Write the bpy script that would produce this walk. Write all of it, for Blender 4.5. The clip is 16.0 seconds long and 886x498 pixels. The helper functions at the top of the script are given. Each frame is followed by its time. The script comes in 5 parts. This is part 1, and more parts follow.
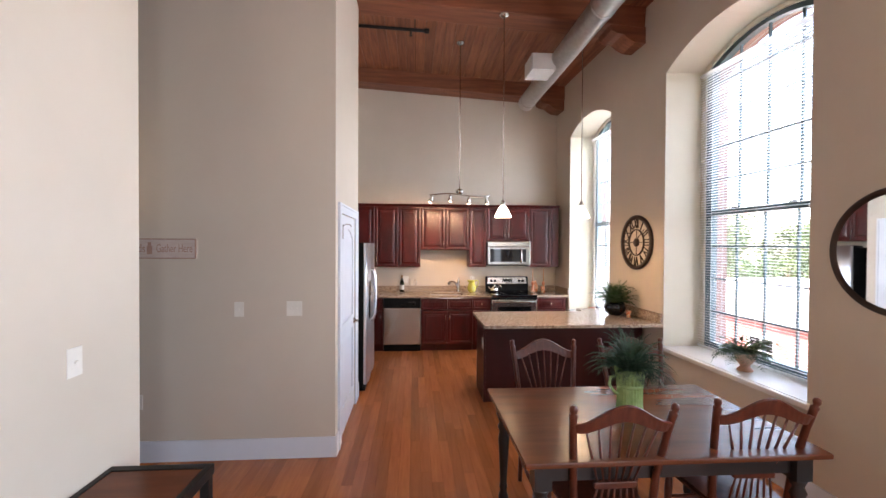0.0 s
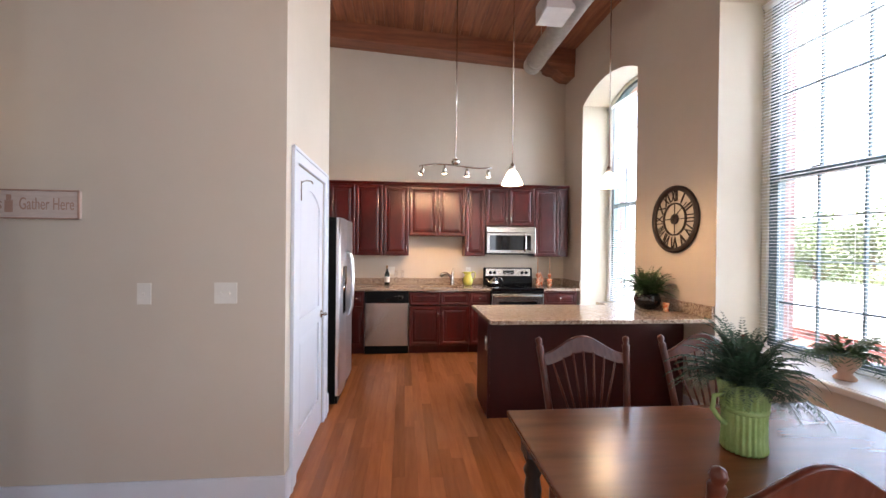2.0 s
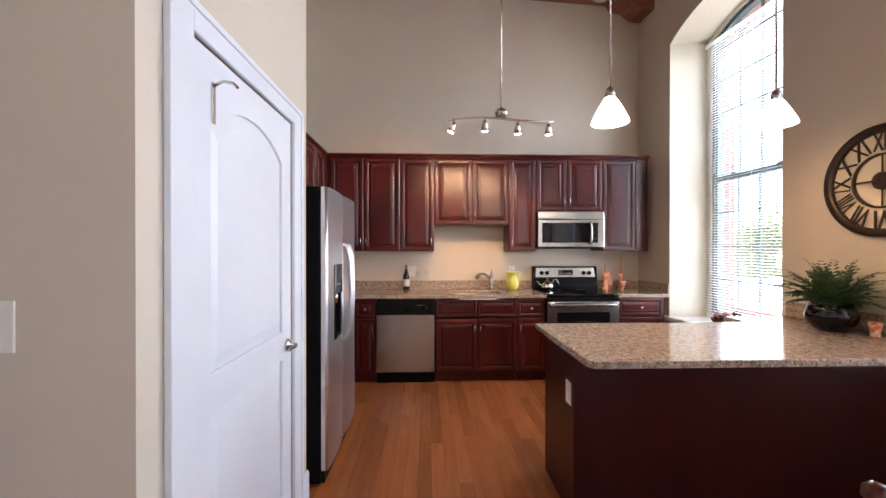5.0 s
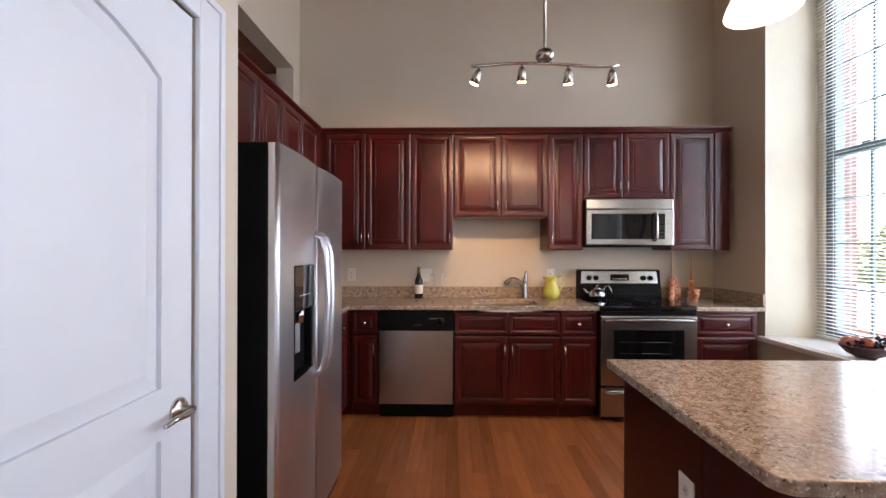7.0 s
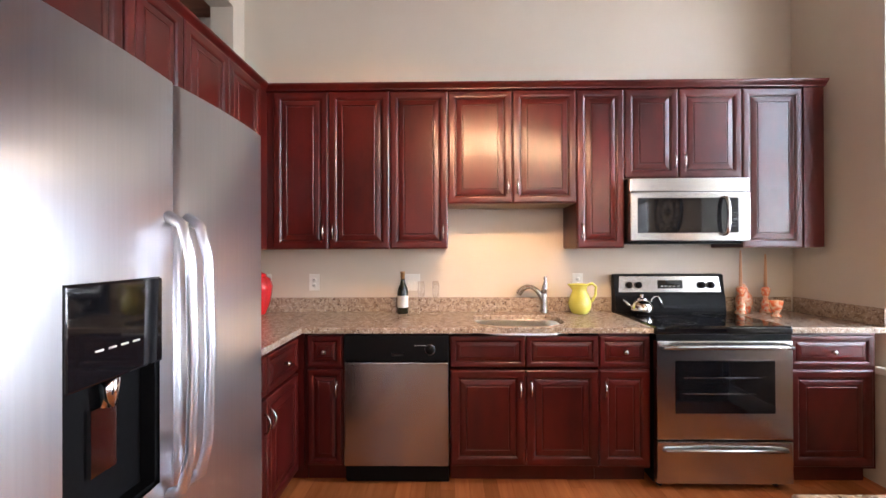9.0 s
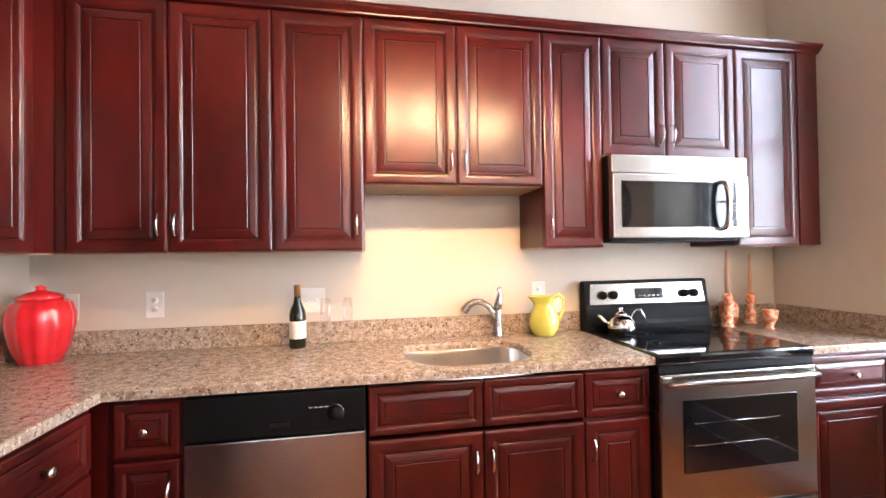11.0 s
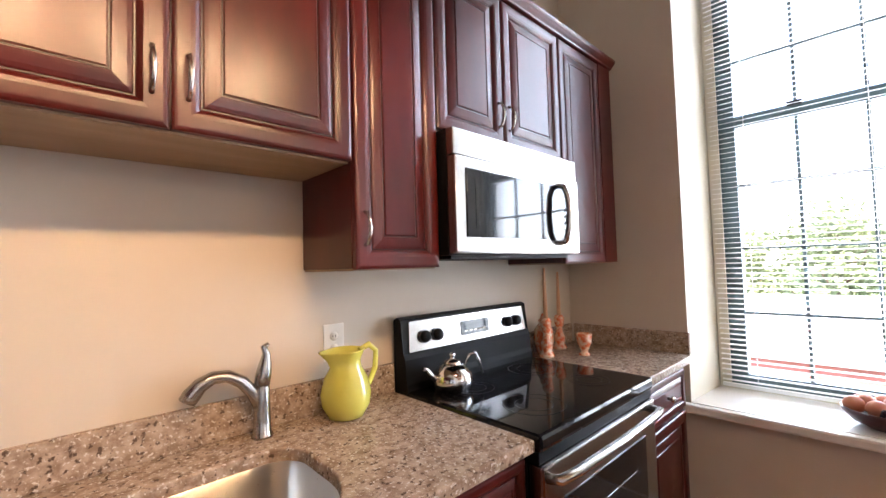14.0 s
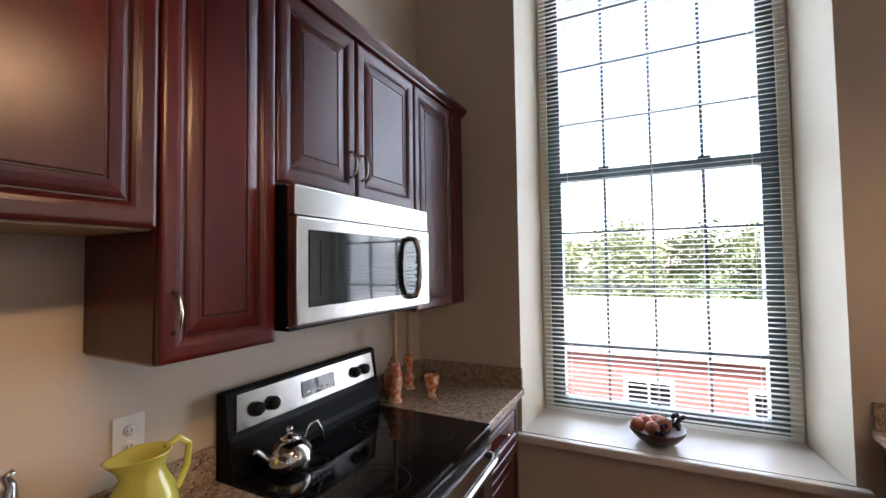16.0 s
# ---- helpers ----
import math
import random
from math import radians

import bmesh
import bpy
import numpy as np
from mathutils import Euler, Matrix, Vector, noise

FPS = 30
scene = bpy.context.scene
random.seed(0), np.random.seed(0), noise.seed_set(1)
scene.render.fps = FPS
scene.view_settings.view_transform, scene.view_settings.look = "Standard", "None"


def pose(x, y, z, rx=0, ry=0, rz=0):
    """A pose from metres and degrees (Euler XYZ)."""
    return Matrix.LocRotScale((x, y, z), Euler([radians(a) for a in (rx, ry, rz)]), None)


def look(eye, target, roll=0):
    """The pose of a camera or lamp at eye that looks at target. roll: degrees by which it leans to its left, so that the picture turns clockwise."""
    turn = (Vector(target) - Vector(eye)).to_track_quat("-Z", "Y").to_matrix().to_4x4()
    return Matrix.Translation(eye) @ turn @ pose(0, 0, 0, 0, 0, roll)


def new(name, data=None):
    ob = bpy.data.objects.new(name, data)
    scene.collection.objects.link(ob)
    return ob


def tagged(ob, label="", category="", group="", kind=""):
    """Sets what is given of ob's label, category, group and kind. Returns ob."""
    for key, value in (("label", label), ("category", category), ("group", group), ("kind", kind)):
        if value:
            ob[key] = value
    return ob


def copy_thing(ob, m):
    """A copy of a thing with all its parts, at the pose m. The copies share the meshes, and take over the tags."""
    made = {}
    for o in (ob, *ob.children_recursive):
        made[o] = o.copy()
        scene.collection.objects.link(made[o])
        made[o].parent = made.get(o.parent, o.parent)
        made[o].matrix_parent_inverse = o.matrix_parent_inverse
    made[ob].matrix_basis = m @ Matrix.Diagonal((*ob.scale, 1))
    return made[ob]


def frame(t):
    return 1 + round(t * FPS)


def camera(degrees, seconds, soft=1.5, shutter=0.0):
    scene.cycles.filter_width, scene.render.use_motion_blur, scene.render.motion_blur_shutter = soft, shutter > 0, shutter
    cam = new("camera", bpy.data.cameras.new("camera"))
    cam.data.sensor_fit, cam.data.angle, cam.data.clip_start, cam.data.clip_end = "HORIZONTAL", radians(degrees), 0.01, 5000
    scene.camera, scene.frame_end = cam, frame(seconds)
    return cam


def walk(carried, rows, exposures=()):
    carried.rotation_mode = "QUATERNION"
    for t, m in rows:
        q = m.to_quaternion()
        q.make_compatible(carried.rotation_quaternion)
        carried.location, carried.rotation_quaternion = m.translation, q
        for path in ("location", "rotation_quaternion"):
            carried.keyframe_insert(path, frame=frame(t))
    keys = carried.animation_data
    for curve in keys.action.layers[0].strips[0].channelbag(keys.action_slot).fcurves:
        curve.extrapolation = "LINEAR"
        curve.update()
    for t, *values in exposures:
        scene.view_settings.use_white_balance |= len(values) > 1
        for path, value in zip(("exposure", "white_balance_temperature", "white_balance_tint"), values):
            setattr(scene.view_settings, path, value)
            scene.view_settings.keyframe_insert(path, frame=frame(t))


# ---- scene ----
cam = camera(94.6, 16.0)
PATH = [
    (0, (0.058, 0.434, 1.761), (0.197, 2.429, 1.736), 0.3),
    (0.5, (0.088, 0.683, 1.685), (0.236, 2.677, 1.667), 0.4),
    (1, (0.094, 0.931, 1.611), (0.255, 2.924, 1.597), 0.6),
    (1.5, (0.076, 1.159, 1.562), (0.258, 3.15, 1.547), 0.4),
    (2, (0.092, 1.404, 1.506), (0.282, 3.394, 1.493), 0.6),
    (2.5, (0.099, 1.657, 1.453), (0.291, 3.648, 1.446), 0.7),
    (3, (0.085, 1.9, 1.42), (0.273, 3.891, 1.418), 0.8),
    (3.5, (0.079, 2.139, 1.427), (0.236, 4.133, 1.418), 0.9),
    (4, (0.055, 2.396, 1.432), (0.191, 4.391, 1.418), 0.6),
    (6.5, (0.146, 3.556, 1.364), (0.123, 5.556, 1.369), -0.1),
    (7, (0.142, 3.793, 1.365), (0.103, 5.793, 1.37), 0.1),
    (7.5, (0.143, 4.024, 1.365), (0.09, 6.023, 1.37), 0.1),
    (8, (0.159, 4.281, 1.365), (0.094, 6.28, 1.366), 0.0),
    (10.5, (0.174, 5.362, 1.344), (0.382, 7.351, 1.366), -0.7),
    (11, (0.189, 5.576, 1.347), (0.535, 7.546, 1.371), -0.8),
    (11.5, (0.208, 5.787, 1.357), (0.714, 7.721, 1.379), -1.0),
    (12, (0.227, 5.977, 1.346), (0.922, 7.852, 1.386), -1.0),
    (12.5, (0.269, 6.143, 1.356), (1.128, 7.949, 1.402), -1.3),
    (13, (0.32, 6.262, 1.365), (1.349, 7.975, 1.423), -1.6),
    (13.5, (0.376, 6.362, 1.366), (1.575, 7.962, 1.437), -1.6),
    (14, (0.422, 6.432, 1.372), (1.785, 7.892, 1.455), -1.6),
    (14.5, (0.452, 6.461, 1.406), (1.96, 7.773, 1.483), -1.3),
    (15, (0.479, 6.454, 1.456), (2.094, 7.632, 1.523), -0.9),
    (15.5, (0.488, 6.447, 1.51), (2.195, 7.487, 1.58), -0.6),
    (16, (0.493, 6.45, 1.575), (2.273, 7.359, 1.65), -0.8),
]
TINT = (6850, 22)
EXPOSURES = [(t, stops, *TINT) for t, stops in ((0.0, 3.65), (2.0, 3.72), (4.0, 3.68), (6.5, 3.15), (7.0, 3.18), (8.0, 3.6), (10.5, 4.45), (11.0, 4.5), (12.0, 4.3), (13.0, 4.0), (14.5, 3.35), (16.0, 2.5))]
walk(cam, [(t, look(eye, target, roll)) for t, eye, target, roll in PATH], EXPOSURES)

# ---- world and light ----
world = bpy.data.worlds.new("sky")
scene.world = world
world.use_nodes = True
wn = world.node_tree
sky = wn.nodes.new("ShaderNodeTexSky")
sky.sky_type = "NISHITA"
sky.sun_disc = False
sky.sun_elevation = radians(52)
sky.sun_rotation = radians(270)
wn.links.new(sky.outputs[0], wn.nodes["Background"].inputs[0])
wn.nodes["Background"].inputs[1].default_value = 0.15


def lamp(name, kind, m, energy, color=(1, 1, 1), **more):
    data = bpy.data.lights.new(name, kind)
    data.energy, data.color = energy, color
    ob = new(name, data)
    ob.matrix_world = m
    if kind == "AREA":
        data.shape, data.size, data.size_y = "RECTANGLE", more["size"], more["size_y"]
    if kind == "SPOT":
        data.spot_size, data.spot_blend, data.shadow_soft_size = radians(more["cone"]), 0.6, 0.03
    if kind == "POINT":
        data.shadow_soft_size = more["radius"]
    if kind == "SUN":
        data.angle = radians(0.5)
    return ob


# the sun stands behind the house, so that it lights what lies outside and not the room
lamp("sun", "SUN", look((-20, -8, 32), (0, 0, 0)), 3.3, (1.0, 0.95, 0.88))

WALL = pose(2.71, 4.6, 0, 0, 0, 1.66)      # the window wall: local y along it, local x outwards
DAY = (0.70, 0.87, 1.0)
SPLAY = 0.045                              # the reveals narrow towards the sashes
# the last three windows are unseen, added to light the room from the south
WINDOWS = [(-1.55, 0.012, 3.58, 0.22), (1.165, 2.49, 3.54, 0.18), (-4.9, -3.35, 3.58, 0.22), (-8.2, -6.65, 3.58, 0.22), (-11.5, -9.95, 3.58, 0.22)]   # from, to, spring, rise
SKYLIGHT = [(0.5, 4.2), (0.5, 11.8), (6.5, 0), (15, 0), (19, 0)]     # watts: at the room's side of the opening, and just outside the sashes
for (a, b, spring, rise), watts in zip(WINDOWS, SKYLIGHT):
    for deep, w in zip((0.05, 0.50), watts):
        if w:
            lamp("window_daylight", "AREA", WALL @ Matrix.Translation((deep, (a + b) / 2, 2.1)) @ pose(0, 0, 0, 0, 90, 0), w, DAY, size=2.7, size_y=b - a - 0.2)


# ---- materials ----
def material(name, color, rough=0.5, metal=0.0, **more):
    """A node material: two colours mixed by stretched noise, grain in roughness and a fine relief."""
    mat = bpy.data.materials.new(name)
    mat.use_nodes = True
    nt = mat.node_tree
    n, l = nt.nodes, nt.links
    b = n["Principled BSDF"]
    b.inputs["Roughness"].default_value = rough
    b.inputs["Metallic"].default_value = metal
    color2 = more.get("color2", tuple(c * 0.86 for c in color))
    scale, stretch = more.get("scale", 6.0), more.get("stretch", (1, 1, 1))
    tc = n.new("ShaderNodeTexCoord")
    mp = n.new("ShaderNodeMapping")
    mp.inputs["Scale"].default_value = stretch
    if more.get("shift"):
        info = n.new("ShaderNodeObjectInfo")
        mul = n.new("ShaderNodeVectorMath")
        mul.operation = "SCALE"
        mul.inputs["Scale"].default_value = 37.0
        comb = n.new("ShaderNodeCombineXYZ")
        for k in range(3):
            l.new(info.outputs["Random"], comb.inputs[k])
        l.new(comb.outputs[0], mul.inputs[0])
        l.new(mul.outputs[0], mp.inputs["Location"])
    l.new(tc.outputs["Object"], mp.inputs["Vector"])
    big = n.new("ShaderNodeTexNoise")
    big.inputs["Scale"].default_value = scale
    big.inputs["Detail"].default_value = more.get("detail", 5.0)
    big.inputs["Roughness"].default_value = 0.6
    big.inputs["Distortion"].default_value = more.get("distort", 0.0)
    l.new(mp.outputs[0], big.inputs["Vector"])
    ramp = n.new("ShaderNodeValToRGB")
    lo, hi = more.get("ramp", (0.3, 0.7))
    ramp.color_ramp.elements[0].position, ramp.color_ramp.elements[1].position = lo, hi
    ramp.color_ramp.elements[0].color = (*color2, 1)
    ramp.color_ramp.elements[1].color = (*color, 1)
    l.new(big.outputs["Fac"], ramp.inputs["Fac"])
    col = ramp.outputs["Color"]
    if more.get("random"):
        hsv = n.new("ShaderNodeHueSaturation")
        rnd = n.new("ShaderNodeObjectInfo").outputs["Random"] if not more.get("island") else n.new("ShaderNodeNewGeometry").outputs["Random Per Island"]
        rng = n.new("ShaderNodeMapRange")
        rng.inputs["To Min"].default_value, rng.inputs["To Max"].default_value = 1 - more["random"], 1 + more["random"]
        l.new(rnd, rng.inputs["Value"])
        l.new(rng.outputs[0], hsv.inputs["Value"])
        l.new(col, hsv.inputs["Color"])
        col = hsv.outputs["Color"]
    l.new(col, b.inputs["Base Color"])
    fine = n.new("ShaderNodeTexNoise")
    fine.inputs["Scale"].default_value = more.get("fine", 90.0)
    fine.inputs["Detail"].default_value = 3.0
    l.new(mp.outputs[0], fine.inputs["Vector"])
    rr = n.new("ShaderNodeMapRange")
    spread = more.get("spread", 0.06)
    rr.inputs["To Min"].default_value, rr.inputs["To Max"].default_value = max(0.0, rough - spread), min(1.0, rough + spread)
    l.new(fine.outputs["Fac"], rr.inputs["Value"])
    l.new(rr.outputs[0], b.inputs["Roughness"])
    if more.get("bump", 0.05):
        bump = n.new("ShaderNodeBump")
        bump.inputs["Strength"].default_value = more.get("bump", 0.05)
        bump.inputs["Distance"].default_value = 0.004
        l.new(fine.outputs["Fac"], bump.inputs["Height"])
        l.new(bump.outputs[0], b.inputs["Normal"])
    if more.get("coat"):
        b.inputs["Coat Weight"].default_value = more["coat"]
        b.inputs["Coat Roughness"].default_value = more.get("coat_rough", 0.12)
    if more.get("glow"):
        b.inputs["Emission Color"].default_value = (*more.get("glow_color", (1, 1, 1)), 1)
        b.inputs["Emission Strength"].default_value = more["glow"]
    if "gloss" in more:
        b.inputs["Specular IOR Level"].default_value = more["gloss"]
    if more.get("translucent"):
        b.inputs["Transmission Weight"].default_value = more["translucent"]
    return mat


def granite_material():
    mat = material("granite", (0.45, 0.35, 0.265), 0.13, color2=(0.25, 0.17, 0.118), scale=34, ramp=(0.38, 0.62), spread=0.04, bump=0.0, detail=8)
    nt = mat.node_tree
    n, l = nt.nodes, nt.links
    b = n["Principled BSDF"]
    base = b.inputs["Base Color"].links[0].from_socket
    tc = n.new("ShaderNodeTexCoord")
    for scale, limit, tone in ((75, 0.34, (0.10, 0.065, 0.045)), (120, 0.35, (0.62, 0.55, 0.47)), (38, 0.24, (0.20, 0.13, 0.085))):
        v = n.new("ShaderNodeTexNoise")
        v.inputs["Scale"].default_value = scale
        v.inputs["Detail"].default_value = 4
        l.new(tc.outputs["Object"], v.inputs["Vector"])
        r = n.new("ShaderNodeValToRGB")
        r.color_ramp.elements[0].position, r.color_ramp.elements[1].position = limit, limit + 0.07
        r.color_ramp.elements[0].color, r.color_ramp.elements[1].color = (1, 1, 1, 1), (0, 0, 0, 1)
        l.new(v.outputs["Fac"], r.inputs["Fac"])
        mix = n.new("ShaderNodeMix")
        mix.data_type = "RGBA"
        mix.inputs[7].default_value = (*tone, 1)
        l.new(r.outputs["Color"], mix.inputs[0])
        l.new(base, mix.inputs[6])
        base = mix.outputs[2]
    l.new(base, b.inputs["Base Color"])
    return mat


def glass_material(name, gloss=0.9, tint=(1, 1, 1), blend=0.12):
    mat = bpy.data.materials.new(name)
    mat.use_nodes = True
    n, l = mat.node_tree.nodes, mat.node_tree.links
    n.remove(n["Principled BSDF"])
    clear, shine, mix, fres = n.new("ShaderNodeBsdfTransparent"), n.new("ShaderNodeBsdfGlossy"), n.new("ShaderNodeMixShader"), n.new("ShaderNodeLayerWeight")
    clear.inputs[0].default_value = (*tint, 1)
    shine.inputs[0].default_value = (gloss, gloss, gloss, 1)
    shine.inputs["Roughness"].default_value = 0.02
    fres.inputs[0].default_value = blend
    l.new(fres.outputs["Facing"], mix.inputs[0])
    l.new(clear.outputs[0], mix.inputs[1])
    l.new(shine.outputs[0], mix.inputs[2])
    l.new(mix.outputs[0], n["Material Output"].inputs[0])
    return mat


def brick_material():
    mat = material("brick_wall", (0.36, 0.12, 0.08), 0.85, scale=3)
    n, l = mat.node_tree.nodes, mat.node_tree.links
    tc, mp, br = n.new("ShaderNodeTexCoord"), n.new("ShaderNodeMapping"), n.new("ShaderNodeTexBrick")
    mp.inputs["Rotation"].default_value = (radians(90), 0, radians(90))
    br.inputs["Color1"].default_value, br.inputs["Color2"].default_value = (0.40, 0.22, 0.18, 1), (0.32, 0.17, 0.14, 1)
    br.inputs["Mortar"].default_value = (0.5, 0.45, 0.4, 1)
    br.inputs["Scale"].default_value, br.inputs["Mortar Size"].default_value = 1.0, 0.008
    br.inputs["Brick Width"].default_value, br.inputs["Row Height"].default_value = 0.21, 0.075
    l.new(tc.outputs["Object"], mp.inputs["Vector"])
    l.new(mp.outputs[0], br.inputs["Vector"])
    l.new(br.outputs["Color"], n["Principled BSDF"].inputs["Base Color"])
    return mat


PAINT = material("greige_wall_paint", (0.62, 0.536, 0.436), 0.6, color2=(0.58, 0.50, 0.402), scale=1.3, fine=260, bump=0.05)
REVEAL = material("cream_reveal_paint", (0.70, 0.645, 0.52), 0.55, color2=(0.65, 0.595, 0.475), scale=2, fine=200, bump=0.06)
WHITE = material("white_trim_paint", (0.70, 0.722, 0.765), 0.35, color2=(0.66, 0.682, 0.725), scale=3, bump=0.02)
SILLWHITE = material("white_sill_paint", (0.78, 0.76, 0.72), 0.35, color2=(0.72, 0.70, 0.66), scale=4, bump=0.02)
PLATE = material("ivory_plastic", (0.80, 0.76, 0.68), 0.3, bump=0.0)
CHERRY = material("cherry_cabinet_wood", (0.098, 0.0080, 0.0056), 0.28, color2=(0.030, 0.0030, 0.0024), gloss=0.45, scale=2.2, stretch=(2.2, 2.2, 0.8), ramp=(0.28, 0.72), fine=9, spread=0.0, bump=0.0, shift=True)
# the cherry again, with the island's shade put into its colour
SHADED_CHERRY = material("shaded_cherry", (0.050, 0.0062, 0.0050), 0.30, color2=(0.026, 0.0032, 0.0028), gloss=0.32, scale=2.2, stretch=(2.2, 2.2, 0.8), ramp=(0.2, 0.8), fine=9, spread=0.02, bump=0.0)
GLAZE = material("dark_glaze_in_grooves", (0.018, 0.003, 0.002), 0.35, bump=0.0)
OAK = material("oak_floor", (0.48, 0.158, 0.050), 0.25, color2=(0.31, 0.090, 0.029), scale=5, stretch=(6, 0.5, 6), ramp=(0.2, 0.8), fine=45, spread=0.03, bump=0.006, random=0.22, shift=True)
OAKREST = material("oak_floor_rest", (0.48, 0.158, 0.050), 0.25, color2=(0.31, 0.090, 0.029), scale=5, stretch=(6, 0.5, 6), ramp=(0.2, 0.8), fine=45, spread=0.03, bump=0.006, random=0.22, island=True)
GAP = material("floor_underlay", (0.12, 0.048, 0.02), 0.8)
DECK = material("ceiling_plank_wood", (0.35, 0.125, 0.055), 0.5, color2=(0.17, 0.052, 0.024), scale=4, stretch=(7, 0.5, 7), fine=70, bump=0.05, random=0.22, island=True)
BEAMWOOD = material("beam_wood", (0.30, 0.105, 0.048), 0.5, color2=(0.16, 0.05, 0.024), scale=3, stretch=(0.5, 6, 6), fine=50, bump=0.08)
TABLEWOOD = material("table_top_wood", (0.145, 0.040, 0.015), 0.24, gloss=0.22, color2=(0.095, 0.027, 0.011), scale=3, stretch=(0.6, 4, 4), fine=12, spread=0.0, bump=0.0, shift=True)
CHAIRWOOD = material("chair_wood", (0.125, 0.032, 0.016), 0.30, color2=(0.065, 0.015, 0.008), scale=6, stretch=(4, 4, 0.7), fine=30, spread=0.02, bump=0.0, gloss=0.34)
BLACKWOOD = material("black_painted_wood", (0.018, 0.015, 0.014), 0.35, bump=0.02)
GRANITE = granite_material()
GRANITE.node_tree.nodes["Principled BSDF"].inputs["Specular IOR Level"].default_value = 0.17
STEEL = material("brushed_steel", (0.46, 0.44, 0.42), 0.24, 1.0, color2=(0.40, 0.385, 0.365), scale=2, stretch=(1, 1, 60), fine=30, spread=0.05, bump=0.01)
STEELV = material("brushed_steel_upright", (0.76, 0.77, 0.80), 0.34, 1.0, color2=(0.71, 0.72, 0.75), scale=2, stretch=(60, 60, 1), fine=30, spread=0.02, bump=0.0)
SCREEN = material("microwave_screen", (0.012, 0.012, 0.013), 0.05, spread=0.01, bump=0.0)
CHROME = material("chrome", (0.75, 0.74, 0.72), 0.1, 1.0, bump=0.0)
NICKEL = material("satin_nickel", (0.62, 0.59, 0.54), 0.24, 1.0, bump=0.0)
SINKSTEEL = material("sink_steel", (0.80, 0.78, 0.75), 0.30, 1.0, scale=4, bump=0.01)
BLACKGLASS = material("black_glass", (0.006, 0.006, 0.007), 0.05, spread=0.01, bump=0.0)
BLACK = material("black_plastic", (0.004, 0.004, 0.0045), 0.5, bump=0.02, gloss=0.14)
BLACKMETAL = material("black_metal", (0.02, 0.018, 0.017), 0.45, 0.6, bump=0.05)
GALV = material("galvanised_duct", (0.60, 0.58, 0.56), 0.38, 0.9, color2=(0.48, 0.46, 0.44), scale=18, bump=0.05)
VENTWHITE = material("vent_enamel", (0.62, 0.60, 0.57), 0.45)
FRAMEGREEN = material("dark_green_window_paint", (0.06, 0.105, 0.115), 0.4, bump=0.03)
SLAT = material("blind_slat", (0.93, 0.93, 0.92), 0.4, bump=0.0)
mix, soft = SLAT.node_tree.nodes.new("ShaderNodeMixShader"), SLAT.node_tree.nodes.new("ShaderNodeBsdfTranslucent")
soft.inputs[0].default_value = (0.93, 0.92, 0.90, 1)
mix.inputs[0].default_value = 0.78
SLAT.node_tree.links.new(SLAT.node_tree.nodes["Principled BSDF"].outputs[0], mix.inputs[1])
SLAT.node_tree.links.new(soft.outputs[0], mix.inputs[2])
SLAT.node_tree.links.new(mix.outputs[0], SLAT.node_tree.nodes["Material Output"].inputs[0])
GLASS = glass_material("window_glass", 0.6)
DRINKGLASS = glass_material("drinking_glass", 1.0, (0.98, 0.98, 0.98), 0.22)
SHADE = material("frosted_glass_shade", (0.86, 0.82, 0.74), 0.35, glow=0.55, glow_color=(1.0, 0.86, 0.66), bump=0.0)
BULB = material("lit_bulb", (0.9, 0.85, 0.7), 0.3, glow=5, glow_color=(1.0, 0.80, 0.55), bump=0.0)
MIRROR = material("mirror", (0.88, 0.88, 0.88), 0.02, 1.0, spread=0.0, bump=0.0)
BRONZE = material("dark_bronze", (0.055, 0.035, 0.027), 0.4, 0.5, scale=12, bump=0.06)
CREAM = material("clock_face_cream", (0.58, 0.47, 0.33), 0.6, color2=(0.42, 0.31, 0.19), scale=9)
LEAF = material("fern_leaf", (0.055, 0.115, 0.035), 0.5, color2=(0.025, 0.06, 0.02), scale=30, random=0.3, island=True)
LEAFDARK = material("asparagus_fern_leaf", (0.04, 0.095, 0.05), 0.55, color2=(0.02, 0.05, 0.028), scale=30, random=0.3, island=True)
CELADON = material("green_ribbed_ceramic", (0.36, 0.50, 0.20), 0.25, color2=(0.23, 0.36, 0.12), scale=14, coat=0.4)
TERRACOTTA = material("pale_terracotta", (0.56, 0.33, 0.22), 0.6, scale=12)
REDGLAZE = material("red_glaze", (0.72, 0.022, 0.028), 0.14, color2=(0.62, 0.016, 0.020), coat=0.6, bump=0.0)
YELLOW = material("yellow_glaze", (0.62, 0.60, 0.13), 0.16, color2=(0.52, 0.50, 0.09), coat=0.5, bump=0.0)
BOTTLE = material("dark_green_bottle_glass", (0.012, 0.016, 0.008), 0.06, spread=0.01, bump=0.0)
PAPER = material("paper_label", (0.72, 0.68, 0.62), 0.6)
FOIL = material("gold_foil", (0.40, 0.22, 0.09), 0.35, 0.7)
FLORAL = material("orange_floral_glaze", (0.80, 0.17, 0.06), 0.2, color2=(0.84, 0.58, 0.38), scale=38, ramp=(0.42, 0.58), coat=0.4, bump=0.0)
WAX = material("candle_wax", (0.68, 0.36, 0.20), 0.5)
PEACH = material("peach_skin", (0.45, 0.09, 0.06), 0.5, color2=(0.52, 0.22, 0.11), scale=9)
GRAPE = material("grape_skin", (0.03, 0.012, 0.025), 0.25)
BOWLRED = material("dark_red_bowl", (0.06, 0.010, 0.012), 0.35)
